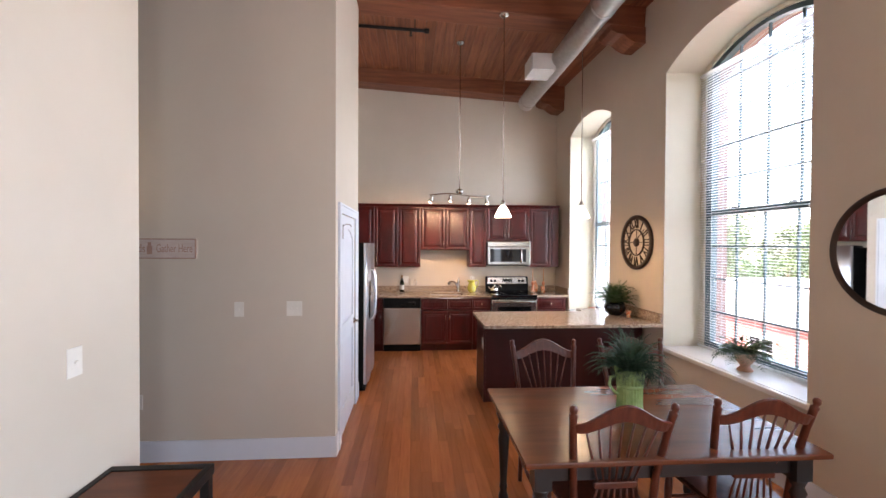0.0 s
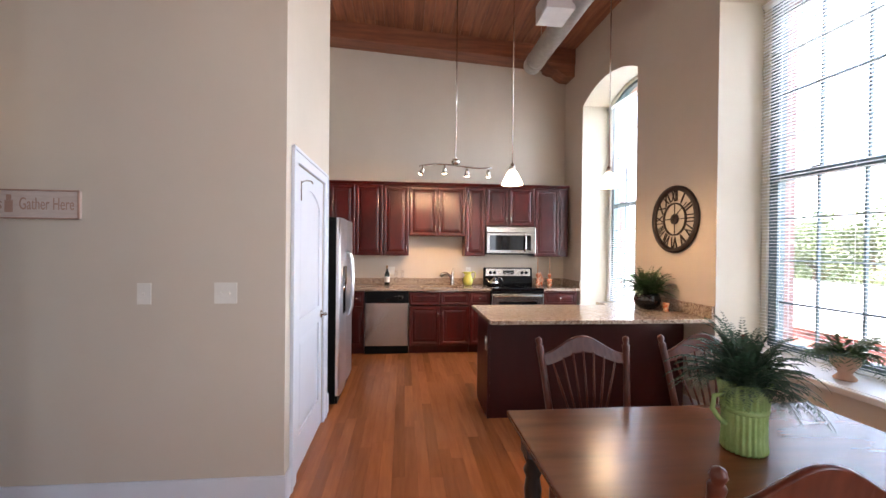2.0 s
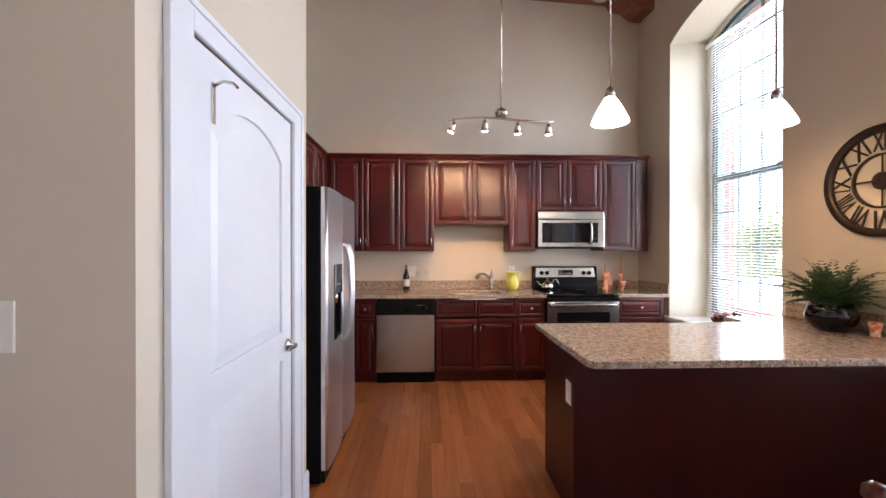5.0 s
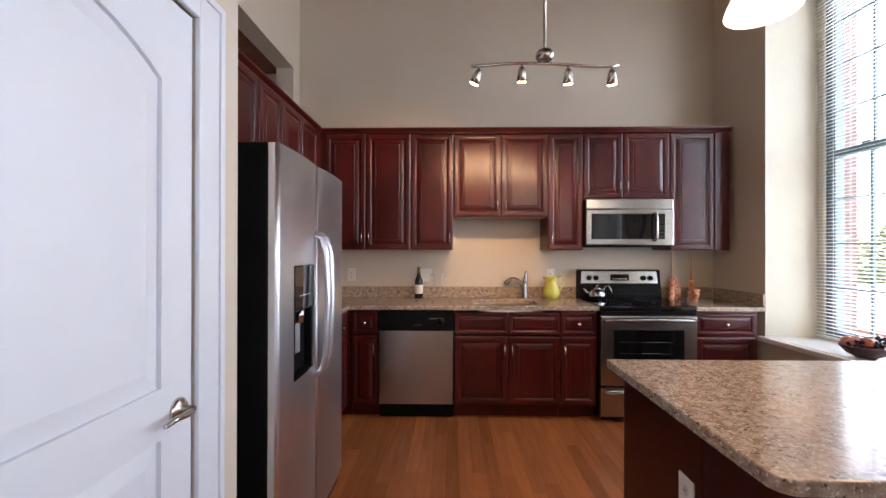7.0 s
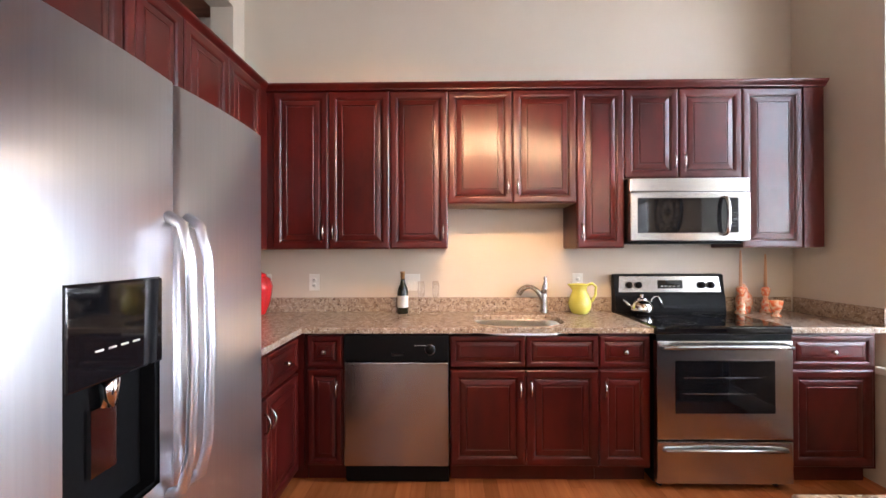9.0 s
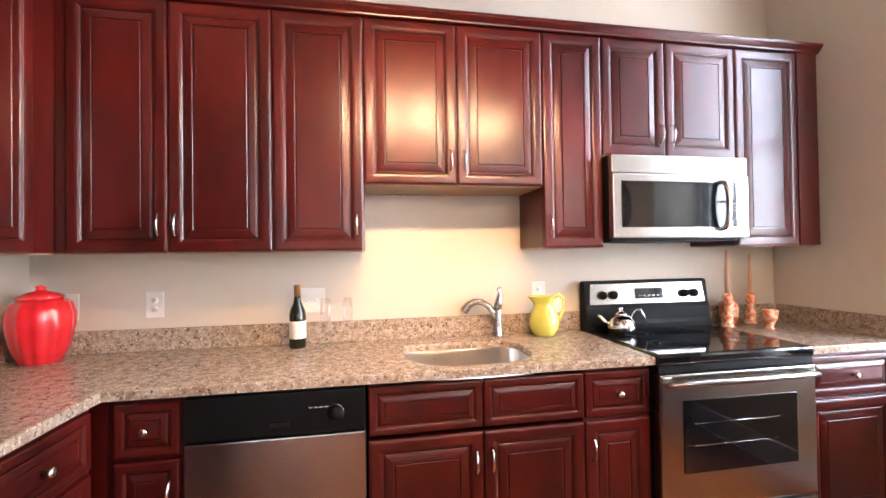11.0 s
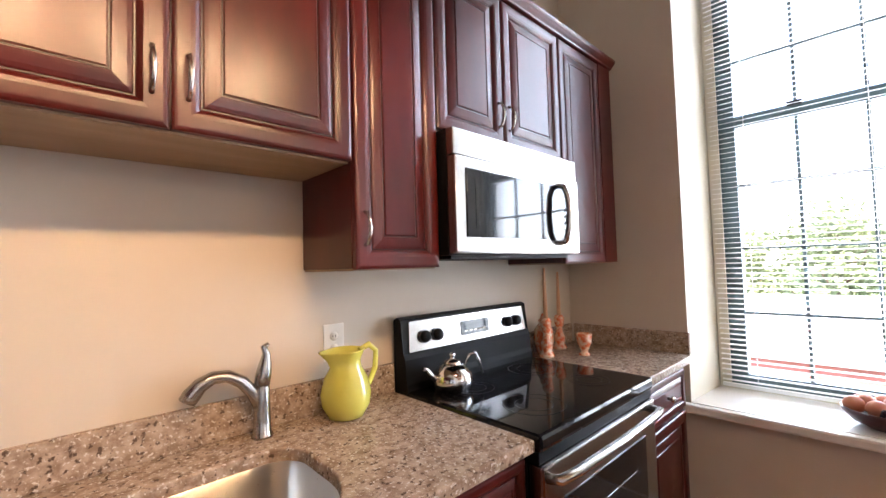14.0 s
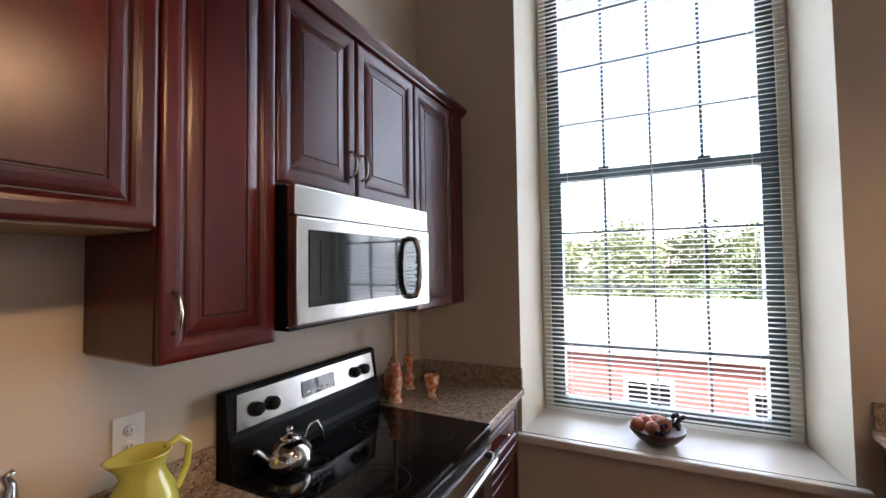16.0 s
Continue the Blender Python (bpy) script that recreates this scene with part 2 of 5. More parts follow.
SIGNWOOD = material("whitewashed_sign", (0.60, 0.50, 0.44), 0.7, color2=(0.50, 0.40, 0.34), scale=10, stretch=(1, 6, 6))
SIGNINK = material("sign_rose_paint", (0.42, 0.25, 0.19), 0.7)
BRICK = brick_material()
FACADE = material("red_brick_facade", (0.33, 0.12, 0.10), 0.85, color2=(0.26, 0.09, 0.075), scale=2)
ROOFWHITE = material("white_membrane_roof", (0.75, 0.74, 0.72), 0.7, scale=0.4)
GRASS = material("grass_ground", (0.07, 0.11, 0.035), 0.9, scale=0.5)
TREELEAF = material("tree_leaf", (0.20, 0.25, 0.12), 0.6, color2=(0.11, 0.15, 0.07), scale=3, random=0.35, island=True)
BARK = material("bark", (0.13, 0.09, 0.06), 0.9, scale=8)
WARMWHITE = material("window_surround_white", (0.8, 0.79, 0.76), 0.5)
UNDERSIDE = material("cabinet_underside_maple", (0.38, 0.25, 0.15), 0.5, color2=(0.31, 0.20, 0.11), scale=3, stretch=(1, 8, 8))


# ---- mesh helpers ----
def box(bm, x0, x1, y0, y1, z0, z1, bevel=0.0):
    vs = [bm.verts.new((x, y, z)) for x in (x0, x1) for y in (y0, y1) for z in (z0, z1)]
    fs = [bm.faces.new([vs[i] for i in q]) for q in ((0, 1, 3, 2), (4, 6, 7, 5), (0, 4, 5, 1), (2, 3, 7, 6), (0, 2, 6, 4), (1, 5, 7, 3))]
    if bevel:
        es = list({e for f in fs for e in f.edges})
        bmesh.ops.bevel(bm, geom=es, offset=bevel, segments=2, affect="EDGES", profile=0.6)
    return bm


def boxed(*a):
    return box(bmesh.new(), *a)


def tube(bm, pts, radii, seg=10, cap=True):
    """A round bar through pts; radii one number or one for each point."""
    pts = [Vector(p) for p in pts]
    if not isinstance(radii, (list, tuple)):
        radii = [radii] * len(pts)
    rings = []
    prev = None
    for i, p in enumerate(pts):
        d = (pts[min(i + 1, len(pts) - 1)] - pts[max(i - 1, 0)]).normalized()
        if prev is None:
            u = d.orthogonal().normalized()
        else:
            u = (prev - d * prev.dot(d)).normalized()
        prev = u
        v = d.cross(u)
        rings.append([bm.verts.new(p + (u * math.cos(a) + v * math.sin(a)) * radii[i]) for a in [2 * math.pi * k / seg for k in range(seg)]])
    for a, b in zip(rings, rings[1:]):
        for k in range(seg):
            bm.faces.new((a[k], a[(k + 1) % seg], b[(k + 1) % seg], b[k])).smooth = True
    if cap:
        bm.faces.new(rings[0][::-1])
        bm.faces.new(rings[-1])
    return bm


def lathe(bm, profile, x=0, y=0, z=0, seg=24, ribs=0, depth=0.0, closed=False):
    """A turned shape: profile rows of radius and height."""
    rings = []
    for r, h in profile:
        rings.append([bm.verts.new((x + (r + depth * math.cos(ribs * a) * (r > 0.01)) * math.cos(a), y + (r + depth * math.cos(ribs * a) * (r > 0.01)) * math.sin(a), z + h)) for a in [2 * math.pi * k / seg for k in range(seg)]])
    if closed:
        rings.append(rings[0])
    for a, b in zip(rings, rings[1:]):
        for k in range(seg):
            bm.faces.new((a[k], a[(k + 1) % seg], b[(k + 1) % seg], b[k])).smooth = True
    if not closed:
        bm.faces.new(rings[0][::-1])
        bm.faces.new(rings[-1])
    return bm


def ball(bm, x, y, z, r, squash=1.0, seg=12):
    n = 7
    return lathe(bm, [(max(0.0005, r * math.sin(math.pi * k / n)), -r * squash * math.cos(math.pi * k / n)) for k in range(n + 1)], x, y, z, seg)


def sheet(bm, outer, holes, thick, axis="z"):
    """A flat plate with holes from outlines in two coordinates, given thickness along the axis."""
    def put(p):
        return {"z": (p[0], p[1], 0), "x": (0, p[0], p[1]), "y": (p[0], 0, p[1])}[axis]
    edges = []
    for loop in [outer] + holes:
        vs = [bm.verts.new(put(p)) for p in loop]
        edges += [bm.edges.new((vs[i], vs[(i + 1) % len(vs)])) for i in range(len(vs))]
    made = bmesh.ops.triangle_fill(bm, use_beauty=True, use_dissolve=False, edges=edges)
    faces = [f for f in made["geom"] if isinstance(f, bmesh.types.BMFace)]
    more = bmesh.ops.extrude_face_region(bm, geom=faces)
    step = {"z": (0, 0, thick), "x": (thick, 0, 0), "y": (0, thick, 0)}[axis]
    bmesh.ops.translate(bm, verts=[v for v in more["geom"] if isinstance(v, bmesh.types.BMVert)], vec=step)
    bmesh.ops.recalc_face_normals(bm, faces=bm.faces)
    return bm


def mesh_of(name, bm, mat):
    bmesh.ops.recalc_face_normals(bm, faces=bm.faces)
    me = bpy.data.meshes.new(name)
    bm.to_mesh(me)
    bm.free()
    me.materials.append(mat)
    return me


def part(name, bm, mat, parent, label="", m=None):
    ob = new(name, mesh_of(name, bm, mat))
    ob.parent = parent
    if m is not None:
        ob.matrix_basis = m
    return tagged(ob, label)


def thing(name, label, category, m=Matrix(), group=""):
    ob = new(name)
    ob.matrix_basis = m
    ob.empty_display_size = 0.1
    return tagged(ob, label, category, group)


def structure(name, bm, mat, label="", m=None):
    ob = new(name, mesh_of(name, bm, mat))
    if m is not None:
        ob.matrix_basis = m
    return tagged(ob, label, name.split("_")[0], kind="structure")


def at(x, y, z=0.0, rz=0.0):
    return pose(x, y, z, 0, 0, rz)


def lettering(text, size, depth=0.001):
    """Writing as a mesh, in the plane of x and z, centred."""
    cu = bpy.data.curves.new("writing", "FONT")
    cu.body, cu.size, cu.extrude, cu.align_x, cu.align_y = text, size, depth, "CENTER", "CENTER"
    ob = bpy.data.objects.new("writing", cu)
    scene.collection.objects.link(ob)
    me = bpy.data.meshes.new_from_object(ob.evaluated_get(bpy.context.evaluated_depsgraph_get()))
    bpy.data.objects.remove(ob)
    bm = bmesh.new()
    bm.from_mesh(me)
    bpy.data.meshes.remove(me)
    bmesh.ops.rotate(bm, verts=bm.verts, cent=(0, 0, 0), matrix=Matrix.Rotation(radians(90), 3, "X"))
    return bm


# ---- the large structure ----
YB, XD, YF, XL, XK = 7.70, -0.59, 3.85, -1.33, -1.32     # back wall, door wall, closet front, first wall, kitchen's left wall
YMIN, XMIN, HIGH = -8.6, -5.2, 5.3


def deck_height(x):
    return 4.48 + 0.06 * (2.71 - x)


def arch(a, b, low, spring, rise, n=18):
    """The outline of an opening with a segmental arch: from a to b, from low up."""
    half = (b - a) / 2
    r = (half * half + rise * rise) / (2 * rise)
    cz, cy = spring + rise - r, (a + b) / 2
    top = math.asin(half / r)
    return [(a, low), (b, low)] + [(cy + r * math.sin(top - 2 * top * k / n), cz + r * math.cos(top - 2 * top * k / n)) for k in range(n + 1)]


SILL = 0.68
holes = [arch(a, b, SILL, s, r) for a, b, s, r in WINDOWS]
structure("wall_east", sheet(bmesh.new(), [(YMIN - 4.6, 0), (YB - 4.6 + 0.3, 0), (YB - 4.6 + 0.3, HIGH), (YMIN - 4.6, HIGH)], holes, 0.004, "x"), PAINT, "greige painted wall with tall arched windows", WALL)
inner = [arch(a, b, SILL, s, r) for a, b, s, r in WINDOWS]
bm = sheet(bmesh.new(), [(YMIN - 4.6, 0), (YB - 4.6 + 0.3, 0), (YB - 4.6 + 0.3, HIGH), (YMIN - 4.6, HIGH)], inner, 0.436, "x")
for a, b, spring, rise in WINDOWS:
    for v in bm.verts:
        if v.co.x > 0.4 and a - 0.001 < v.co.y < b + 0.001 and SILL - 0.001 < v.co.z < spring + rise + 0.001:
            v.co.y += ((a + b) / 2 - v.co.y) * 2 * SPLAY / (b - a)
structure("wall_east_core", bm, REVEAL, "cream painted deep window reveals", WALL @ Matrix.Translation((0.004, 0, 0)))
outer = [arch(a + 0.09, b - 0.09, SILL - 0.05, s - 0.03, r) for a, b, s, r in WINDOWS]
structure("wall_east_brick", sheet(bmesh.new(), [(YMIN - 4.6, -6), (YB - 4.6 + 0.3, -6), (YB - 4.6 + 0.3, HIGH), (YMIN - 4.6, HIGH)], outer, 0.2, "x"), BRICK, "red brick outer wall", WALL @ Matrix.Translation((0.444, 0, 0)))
structure("wall_north", boxed(XMIN, 3.1, YB, YB + 0.2, 0, HIGH), PAINT, "tall greige painted wall behind the kitchen")
structure("wall_south", boxed(XMIN, 3.3, YMIN - 0.2, YMIN, 0, HIGH), PAINT, "greige painted wall")
structure("wall_west", boxed(XMIN - 0.2, XMIN, YMIN, YB, 0, HIGH), PAINT, "greige painted wall")
structure("wall_living", boxed(XL - 0.14, XL, YMIN, 2.60, 0, HIGH), PAINT, "pale greige painted wall that ends at the hall")
structure("wall_closet_front", boxed(XMIN, XD, YF, YF + 0.12, 0, HIGH), PAINT, "tall greige painted wall of the closet")
DOOR0, DOOR1, DOORH = 4.06, 4.947, 2.03
WALL_END = 5.18                            # where the closet gives way to the fridge
bm = bmesh.new()
sheet(bm, [(YF + 0.12, 0), (DOOR0, 0), (DOOR0, DOORH), (DOOR1, DOORH), (DOOR1, 0), (WALL_END, 0), (WALL_END, HIGH), (YF + 0.12, HIGH)], [], 0.12, "x")
structure("wall_closet_side", bm, PAINT, "greige painted wall round the closet door", Matrix.Translation((XD - 0.12, 0, 0)))
structure("wall_fridge_return", boxed(XK, XD - 0.122, WALL_END - 0.12, WALL_END, 0, HIGH), PAINT, "short greige wall beside the fridge")
bm = sheet(bmesh.new(), [(WALL_END, 0), (YB, 0), (YB, HIGH), (WALL_END, HIGH)], [[(5.25, 2.2), (7.55, 2.2), (7.55, 3.05), (5.25, 3.05)]], 0.16, "x")
structure("wall_kitchen_side", bm, PAINT, "greige wall with an open niche above the cabinets", Matrix.Translation((XK - 0.16, 0, 0)))
structure("niche_lining", boxed(XK - 0.66, XK - 0.64, 5.15, 7.69, 2.1, 3.2), BEAMWOOD, "dark wood lining at the back of the niche")
structure("niche_lid", boxed(XK - 0.64, XK - 0.162, 5.15, 7.69, 3.06, 3.10), BEAMWOOD, "dark wood lid of the niche")
structure("niche_floor", boxed(XK - 0.64, XK - 0.162, 5.15, 7.69, 2.14, 2.18), BEAMWOOD, "dark wood floor of the niche")
structure("floor", boxed(XMIN, 3.3, YMIN, YB, -0.2, -0.012), GAP, "orange-brown oak strip floor")

# ceiling of planks, all in one mesh, with grooves between them
bm = bmesh.new()
random.seed(3)
x = XMIN
while x < 3.3:
    w = 0.135
    y = YMIN
    while y < YB:
        ln = random.choice((2.26, 4.52))
        z0, z1 = deck_height(x), deck_height(x + w - 0.006)
        jit = random.uniform(0, 0.003)
        vs = [bm.verts.new(p) for p in ((x, y, z0 + jit), (x + w - 0.006, y, z1 + jit), (x + w - 0.006, min(y + ln - 0.003, YB), z1 + jit), (x, min(y + ln - 0.003, YB), z0 + jit))]
        up = [bm.verts.new(v.co + Vector((0, 0, 0.05))) for v in vs]
        bm.faces.new(vs)
        for k in range(4):
            bm.faces.new((vs[k], vs[(k + 1) % 4], up[(k + 1) % 4], up[k]))
        y += ln
    x += w
structure("ceiling", bm, DECK, "warm red-brown timber plank ceiling")
bm = bmesh.new()
vs = [bm.verts.new(p) for p in ((XMIN - 0.2, YMIN - 0.2, deck_height(XMIN) + 0.06), (3.4, YMIN - 0.2, deck_height(3.4) + 0.06), (3.4, YB + 0.2, deck_height(3.4) + 0.06), (XMIN - 0.2, YB + 0.2, deck_height(XMIN) + 0.06))]
bm.faces.new(vs)
bmesh.ops.translate(bm, verts=[v for f in [bmesh.ops.extrude_face_region(bm, geom=bm.faces[:])] for v in f["geom"] if isinstance(v, bmesh.types.BMVert)], vec=(0, 0, 0.3))
structure("roof", bm, GAP, "roof above the planks")


def beam(y0, y1):
    t = thing("ceiling_beam", "heavy reddish timber ceiling beam on a wooden corbel", "beam", group="ceiling beams")
    bm = bmesh.new()
    box(bm, -4.0, 4.0, 0, y1 - y0, -0.24, 0.0, 0.012)
    bmesh.ops.rotate(bm, verts=bm.verts, cent=(0, 0, 0), matrix=Matrix.Rotation(math.atan(0.06), 3, "Y"))
    bmesh.ops.translate(bm, verts=bm.verts, vec=(-1.3, y0, deck_height(-1.3) + 0.01))
    part("beam", bm, BEAMWOOD, t)
    # corbel under the end at the window wall: a stepped, rounded bracket
    xw = 2.71 - 0.029 * ((y0 + y1) / 2 - 4.6)
    zb = deck_height(xw) - 0.235
    prof = [(xw + 0.03, zb + 0.02), (xw - 0.42, zb + 0.045), (xw - 0.40, zb - 0.03), (xw - 0.33, zb - 0.06), (xw - 0.26, zb - 0.07), (xw - 0.2, zb - 0.12), (xw - 0.12, zb - 0.16), (xw + 0.03, zb - 0.17)]
    bm = sheet(bmesh.new(), prof, [], y1 - y0 - 0.04, "y")
    bmesh.ops.translate(bm, verts=bm.verts, vec=(0, y0 + 0.02, 0))
    part("corbel", bm, BEAMWOOD, t)


for y0 in (7.35, 4.97, 2.82, 0.56, -1.7, -3.9, -6.2):
    beam(y0, y0 + 0.34)


def skirting(x0, x1, y0, y1, name="baseboard"):
    bm = boxed(x0, x1, y0, y1, 0, 0.155)
    box(bm, x0 + 0.002, x1 - 0.002, y0 + 0.002, y1 - 0.002, 0.153, 0.168, 0.004)
    structure(name, bm, WHITE, "white painted baseboard")


skirting(XMIN, XD + 0.014, YF - 0.016, YF - 0.001)
skirting(XD + 0.001, XD + 0.016, YF, DOOR0 - 0.113)
skirting(XD + 0.001, XD + 0.016, DOOR1 + 0.113, WALL_END)
skirting(XL + 0.001, XL + 0.016, YMIN, 2.60)
bm = boxed(-0.016, -0.001, YMIN - 4.6, 0.36, 0, 0.155)
structure("baseboard", bm, WHITE, "white painted baseboard", WALL)
structure("baseboard", boxed(-0.016, -0.001, 0.87, 2.46, 0, 0.155), WHITE, "white painted baseboard", WALL)


# ---- windows ----
def window(n, a, b, spring, rise, tilt=None):
    """A tall double-hung window with small panes, a sill board and a raised blind."""
    w = thing("window_%d" % n, "tall arched dark green sash window with small panes", "window", WALL @ Matrix.Translation((0.40, 0, 0)))
    w["kind"] = "structure"
    meet, fw = 2.09, 0.125
    full, a, b = (a, b), a + SPLAY - 0.004, b - SPLAY + 0.004
    edge = arch(a + 0.003, b - 0.003, SILL + 0.007, spring - 0.003, rise)
    outline = arch(a + 0.052, b - 0.052, SILL + 0.025, spring - 0.03, rise * 0.95)
    part("jamb_trim", sheet(bmesh.new(), edge, [outline], 0.075, "x"), REVEAL, w, "cream painted jamb trim", Matrix.Translation((-0.02, 0, 0)))
    inside = arch(a + fw, b - fw, SILL + 0.085, spring - 0.05, rise * 0.86)
    fr = part("window_frame", sheet(bmesh.new(), outline, [inside], 0.07, "x"), FRAMEGREEN, w)
    bm = bmesh.new()
    box(bm, -0.012, 0.05, a + fw, b - fw, meet - 0.03, meet + 0.03, 0.006)
    part("meeting_rail", bm, FRAMEGREEN, w)
    for k in (0.3, 0.7):
        bm = bmesh.new()
        box(bm, -0.03, -0.012, a + (b - a) * k - 0.03, a + (b - a) * k + 0.03, meet + 0.02, meet + 0.042, 0.004)
        part("sash_lock", bm, BLACKMETAL, w)
    for k in (1, 2, 3):
        yy = a + fw + (b - a - 2 * fw) * k / 4
        part("muntin", boxed(0.012, 0.034, yy - 0.0075, yy + 0.0075, SILL + 0.07, meet - 0.03), FRAMEGREEN, w)
        part("muntin", boxed(0.03, 0.052, yy - 0.0075, yy + 0.0075, meet + 0.03, spring + rise * (0.72 if k == 2 else 0.5)), FRAMEGREEN, w)
    for zz in (1.082, 1.422, 1.752):
        part("muntin", boxed(0.013, 0.033, a + fw, b - fw, zz - 0.0075, zz + 0.0075), FRAMEGREEN, w)
    for zz in (2.428, 2.765, 3.10, 3.42):
        part("muntin", boxed(0.031, 0.051, a + fw, b - fw, zz - 0.0075, zz + 0.0075), FRAMEGREEN, w)
    p = part("pane", boxed(0.020, 0.026, a + fw, b - fw, SILL + 0.07, meet), GLASS, w)
    p.visible_shadow = False
    p = part("pane", sheet(bmesh.new(), arch(a + fw, b - fw, meet, spring - 0.05, rise * 0.86), [], 0.006, "x"), GLASS, w, m=Matrix.Translation((0.038, 0, 0)))
    p.visible_shadow = False
    # the sill board lies between the reveals and its nosing runs past them
    bm = bmesh.new()
    box(bm, -0.40, -0.002, full[0] + 0.002, full[1] - 0.002, SILL - 0.001, SILL + 0.006)
    box(bm, -0.445, -0.402, full[0] - 0.04, full[1] + 0.04, SILL - 0.036, SILL + 0.006, 0.011)
    part("window_sill", bm, SILLWHITE, w)
    if tilt is None:
        return
    # blind: a head rail, open slats, cords and a bottom rail
    t = thing("venetian_blind", "white venetian blind with open slats in front of the sashes", "blind", WALL @ Matrix.Translation((0.355, 0, 0)), "window blinds")
    top = spring - 0.04
    bm = bmesh.new()
    box(bm, -0.018, 0.018, a + 0.015, b - 0.015, top - 0.03, top, 0.003)
    part("head_rail", bm, SLAT, t)
    bm = bmesh.new()
    box(bm, -0.012, 0.012, a + 0.02, b - 0.02, SILL + 0.022, SILL + 0.04, 0.003)
    part("bottom_rail", bm, SLAT, t)
    bm = bmesh.new()
    vs = [bm.verts.new(p) for p in ((-0.011, a + 0.02, -0.0012), (-0.011, b - 0.02, -0.0012), (0, b - 0.02, 0.0014), (0.011, b - 0.02, 0.0012), (0.011, a + 0.02, 0.0012), (0, a + 0.02, 0.0014))]
    bm.faces.new((vs[0], vs[1], vs[2], vs[5]))
    bm.faces.new((vs[5], vs[2], vs[3], vs[4]))
    made = bmesh.ops.extrude_face_region(bm, geom=bm.faces[:])
    bmesh.ops.translate(bm, verts=[v for v in made["geom"] if isinstance(v, bmesh.types.BMVert)], vec=(0, 0, 0.0007))
    me = mesh_of("slat", bm, SLAT)
    z = SILL + 0.055
    while z < top - 0.035:
        ob = new("slat", me)
        ob.parent = t
        ob.matrix_basis = pose(0, 0, z, 0, tilt, 0)
        z += 0.0265
    for k in (0.14, 0.5, 0.86):
        part("cord", tube(bmesh.new(), [(-0.019, a + (b - a) * k, SILL + 0.03), (-0.019, a + (b - a) * k, top - 0.02)], 0.0012, 5), SLAT, t)


# windows 3 to 5 are never in view; they only house added lamps
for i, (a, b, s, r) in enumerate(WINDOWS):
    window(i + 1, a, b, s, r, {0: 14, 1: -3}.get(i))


# ---- the closet door ----
def panel_door():
    d = thing("door_1", "closed white two-panel door with a lever handle", "door", at(XD, (DOOR0 + DOOR1) / 2, 0, 90))
    d["kind"] = "structure"
    half = (DOOR1 - DOOR0) / 2
    # casing with a raised outer edge
    for x0, x1, z0, z1 in ((-half - 0.112, -half + 0.004, 0, DOORH + 0.078), (half - 0.004, half + 0.112, 0, DOORH + 0.078), (-half + 0.004, half - 0.004, DOORH - 0.004, DOORH + 0.078)):
        bm = bmesh.new()
        box(bm, x0, x1, -0.017, -0.001, z0, z1, 0.004)
        part("casing", bm, WHITE, d)
    for sgn in (-1, 1):
        bm = bmesh.new()
        x = sgn * (half + 0.104)
        box(bm, x - 0.012, x + 0.012, -0.024, -0.016, 0, DOORH + 0.082, 0.003)
        part("casing_bead", bm, WHITE, d)
    bm = bmesh.new()
    box(bm, -half - 0.116, half + 0.116, -0.024, -0.016, DOORH + 0.06, DOORH + 0.082, 0.003)
    part("casing_bead", bm, WHITE, d)
    # slab with two sunk panels, the upper with an arched head
    w = half - 0.008
    up = arch(-w + 0.12, w - 0.12, 1.01, 1.80, 0.10, 12)
    lo = [(-w + 0.12, 0.24), (w - 0.12, 0.24), (w - 0.12, 0.88), (-w + 0.12, 0.88)]
    bm = sheet(bmesh.new(), [(-w, 0.008), (w, 0.008), (w, DOORH - 0.008), (-w, DOORH - 0.008)], [up, lo], 0.012, "y")
    box(bm, -w, w, 0.0122, 0.035, 0.008, DOORH - 0.008)
    part("slab", bm, WHITE, d, m=Matrix.Translation((0, 0.004, 0)))
    for hole, shrink in ((up, 0.05), (lo, 0.05)):
        cx = sum(p[0] for p in hole) / len(hole)
        xs, zs = [p[0] for p in hole], [p[1] for p in hole]
        cz = (min(zs) + max(zs)) / 2
        fx, fz = 1 - 2 * shrink / (max(xs) - min(xs)), 1 - 2 * shrink / (max(zs) - min(zs))
        ring = [((p[0] - 0) * fx, cz + (p[1] - cz) * fz) for p in hole]
        bm = bmesh.new()
        a = [bm.verts.new((p[0], 0.016, p[1])) for p in hole]
        b = [bm.verts.new((p[0], 0.007, p[1])) for p in ring]
        for k in range(len(a)):
            bm.faces.new((a[k], a[(k + 1) % len(a)], b[(k + 1) % len(a)], b[k]))
        bm.faces.new(b)
        part("panel", bm, WHITE, d)
    lever = part("door_handle", lathe(bmesh.new(), [(0.032, 0), (0.032, 0.006), (0.026, 0.012), (0.012, 0.016), (0.011, 0.045), (0.0, 0.046)], seg=20), NICKEL, d, "satin nickel lever handle", Matrix.Translation((w - 0.06, 0.002, 0.935)) @ pose(0, 0, 0, 90, 0, 0))
    part("lever", tube(bmesh.new(), [(0, 0, 0.04), (-0.03, 0.0, 0.046), (-0.07, 0.004, 0.046), (-0.11, 0.0, 0.044)], [0.010, 0.010, 0.008, 0.006]), NICKEL, lever)
    for z in (0.22, 1.02, 1.82):
        part("hinge", tube(bmesh.new(), [(-w - 0.005, -0.006, z - 0.045), (-w - 0.005, -0.006, z + 0.045)], 0.008, 8), NICKEL, d, "nickel hinge")
    hook = thing("over_door_hook", "small metal hook hung over the top of the white door", "hook", at(XD, DOOR0 + 0.14, 0, 90))
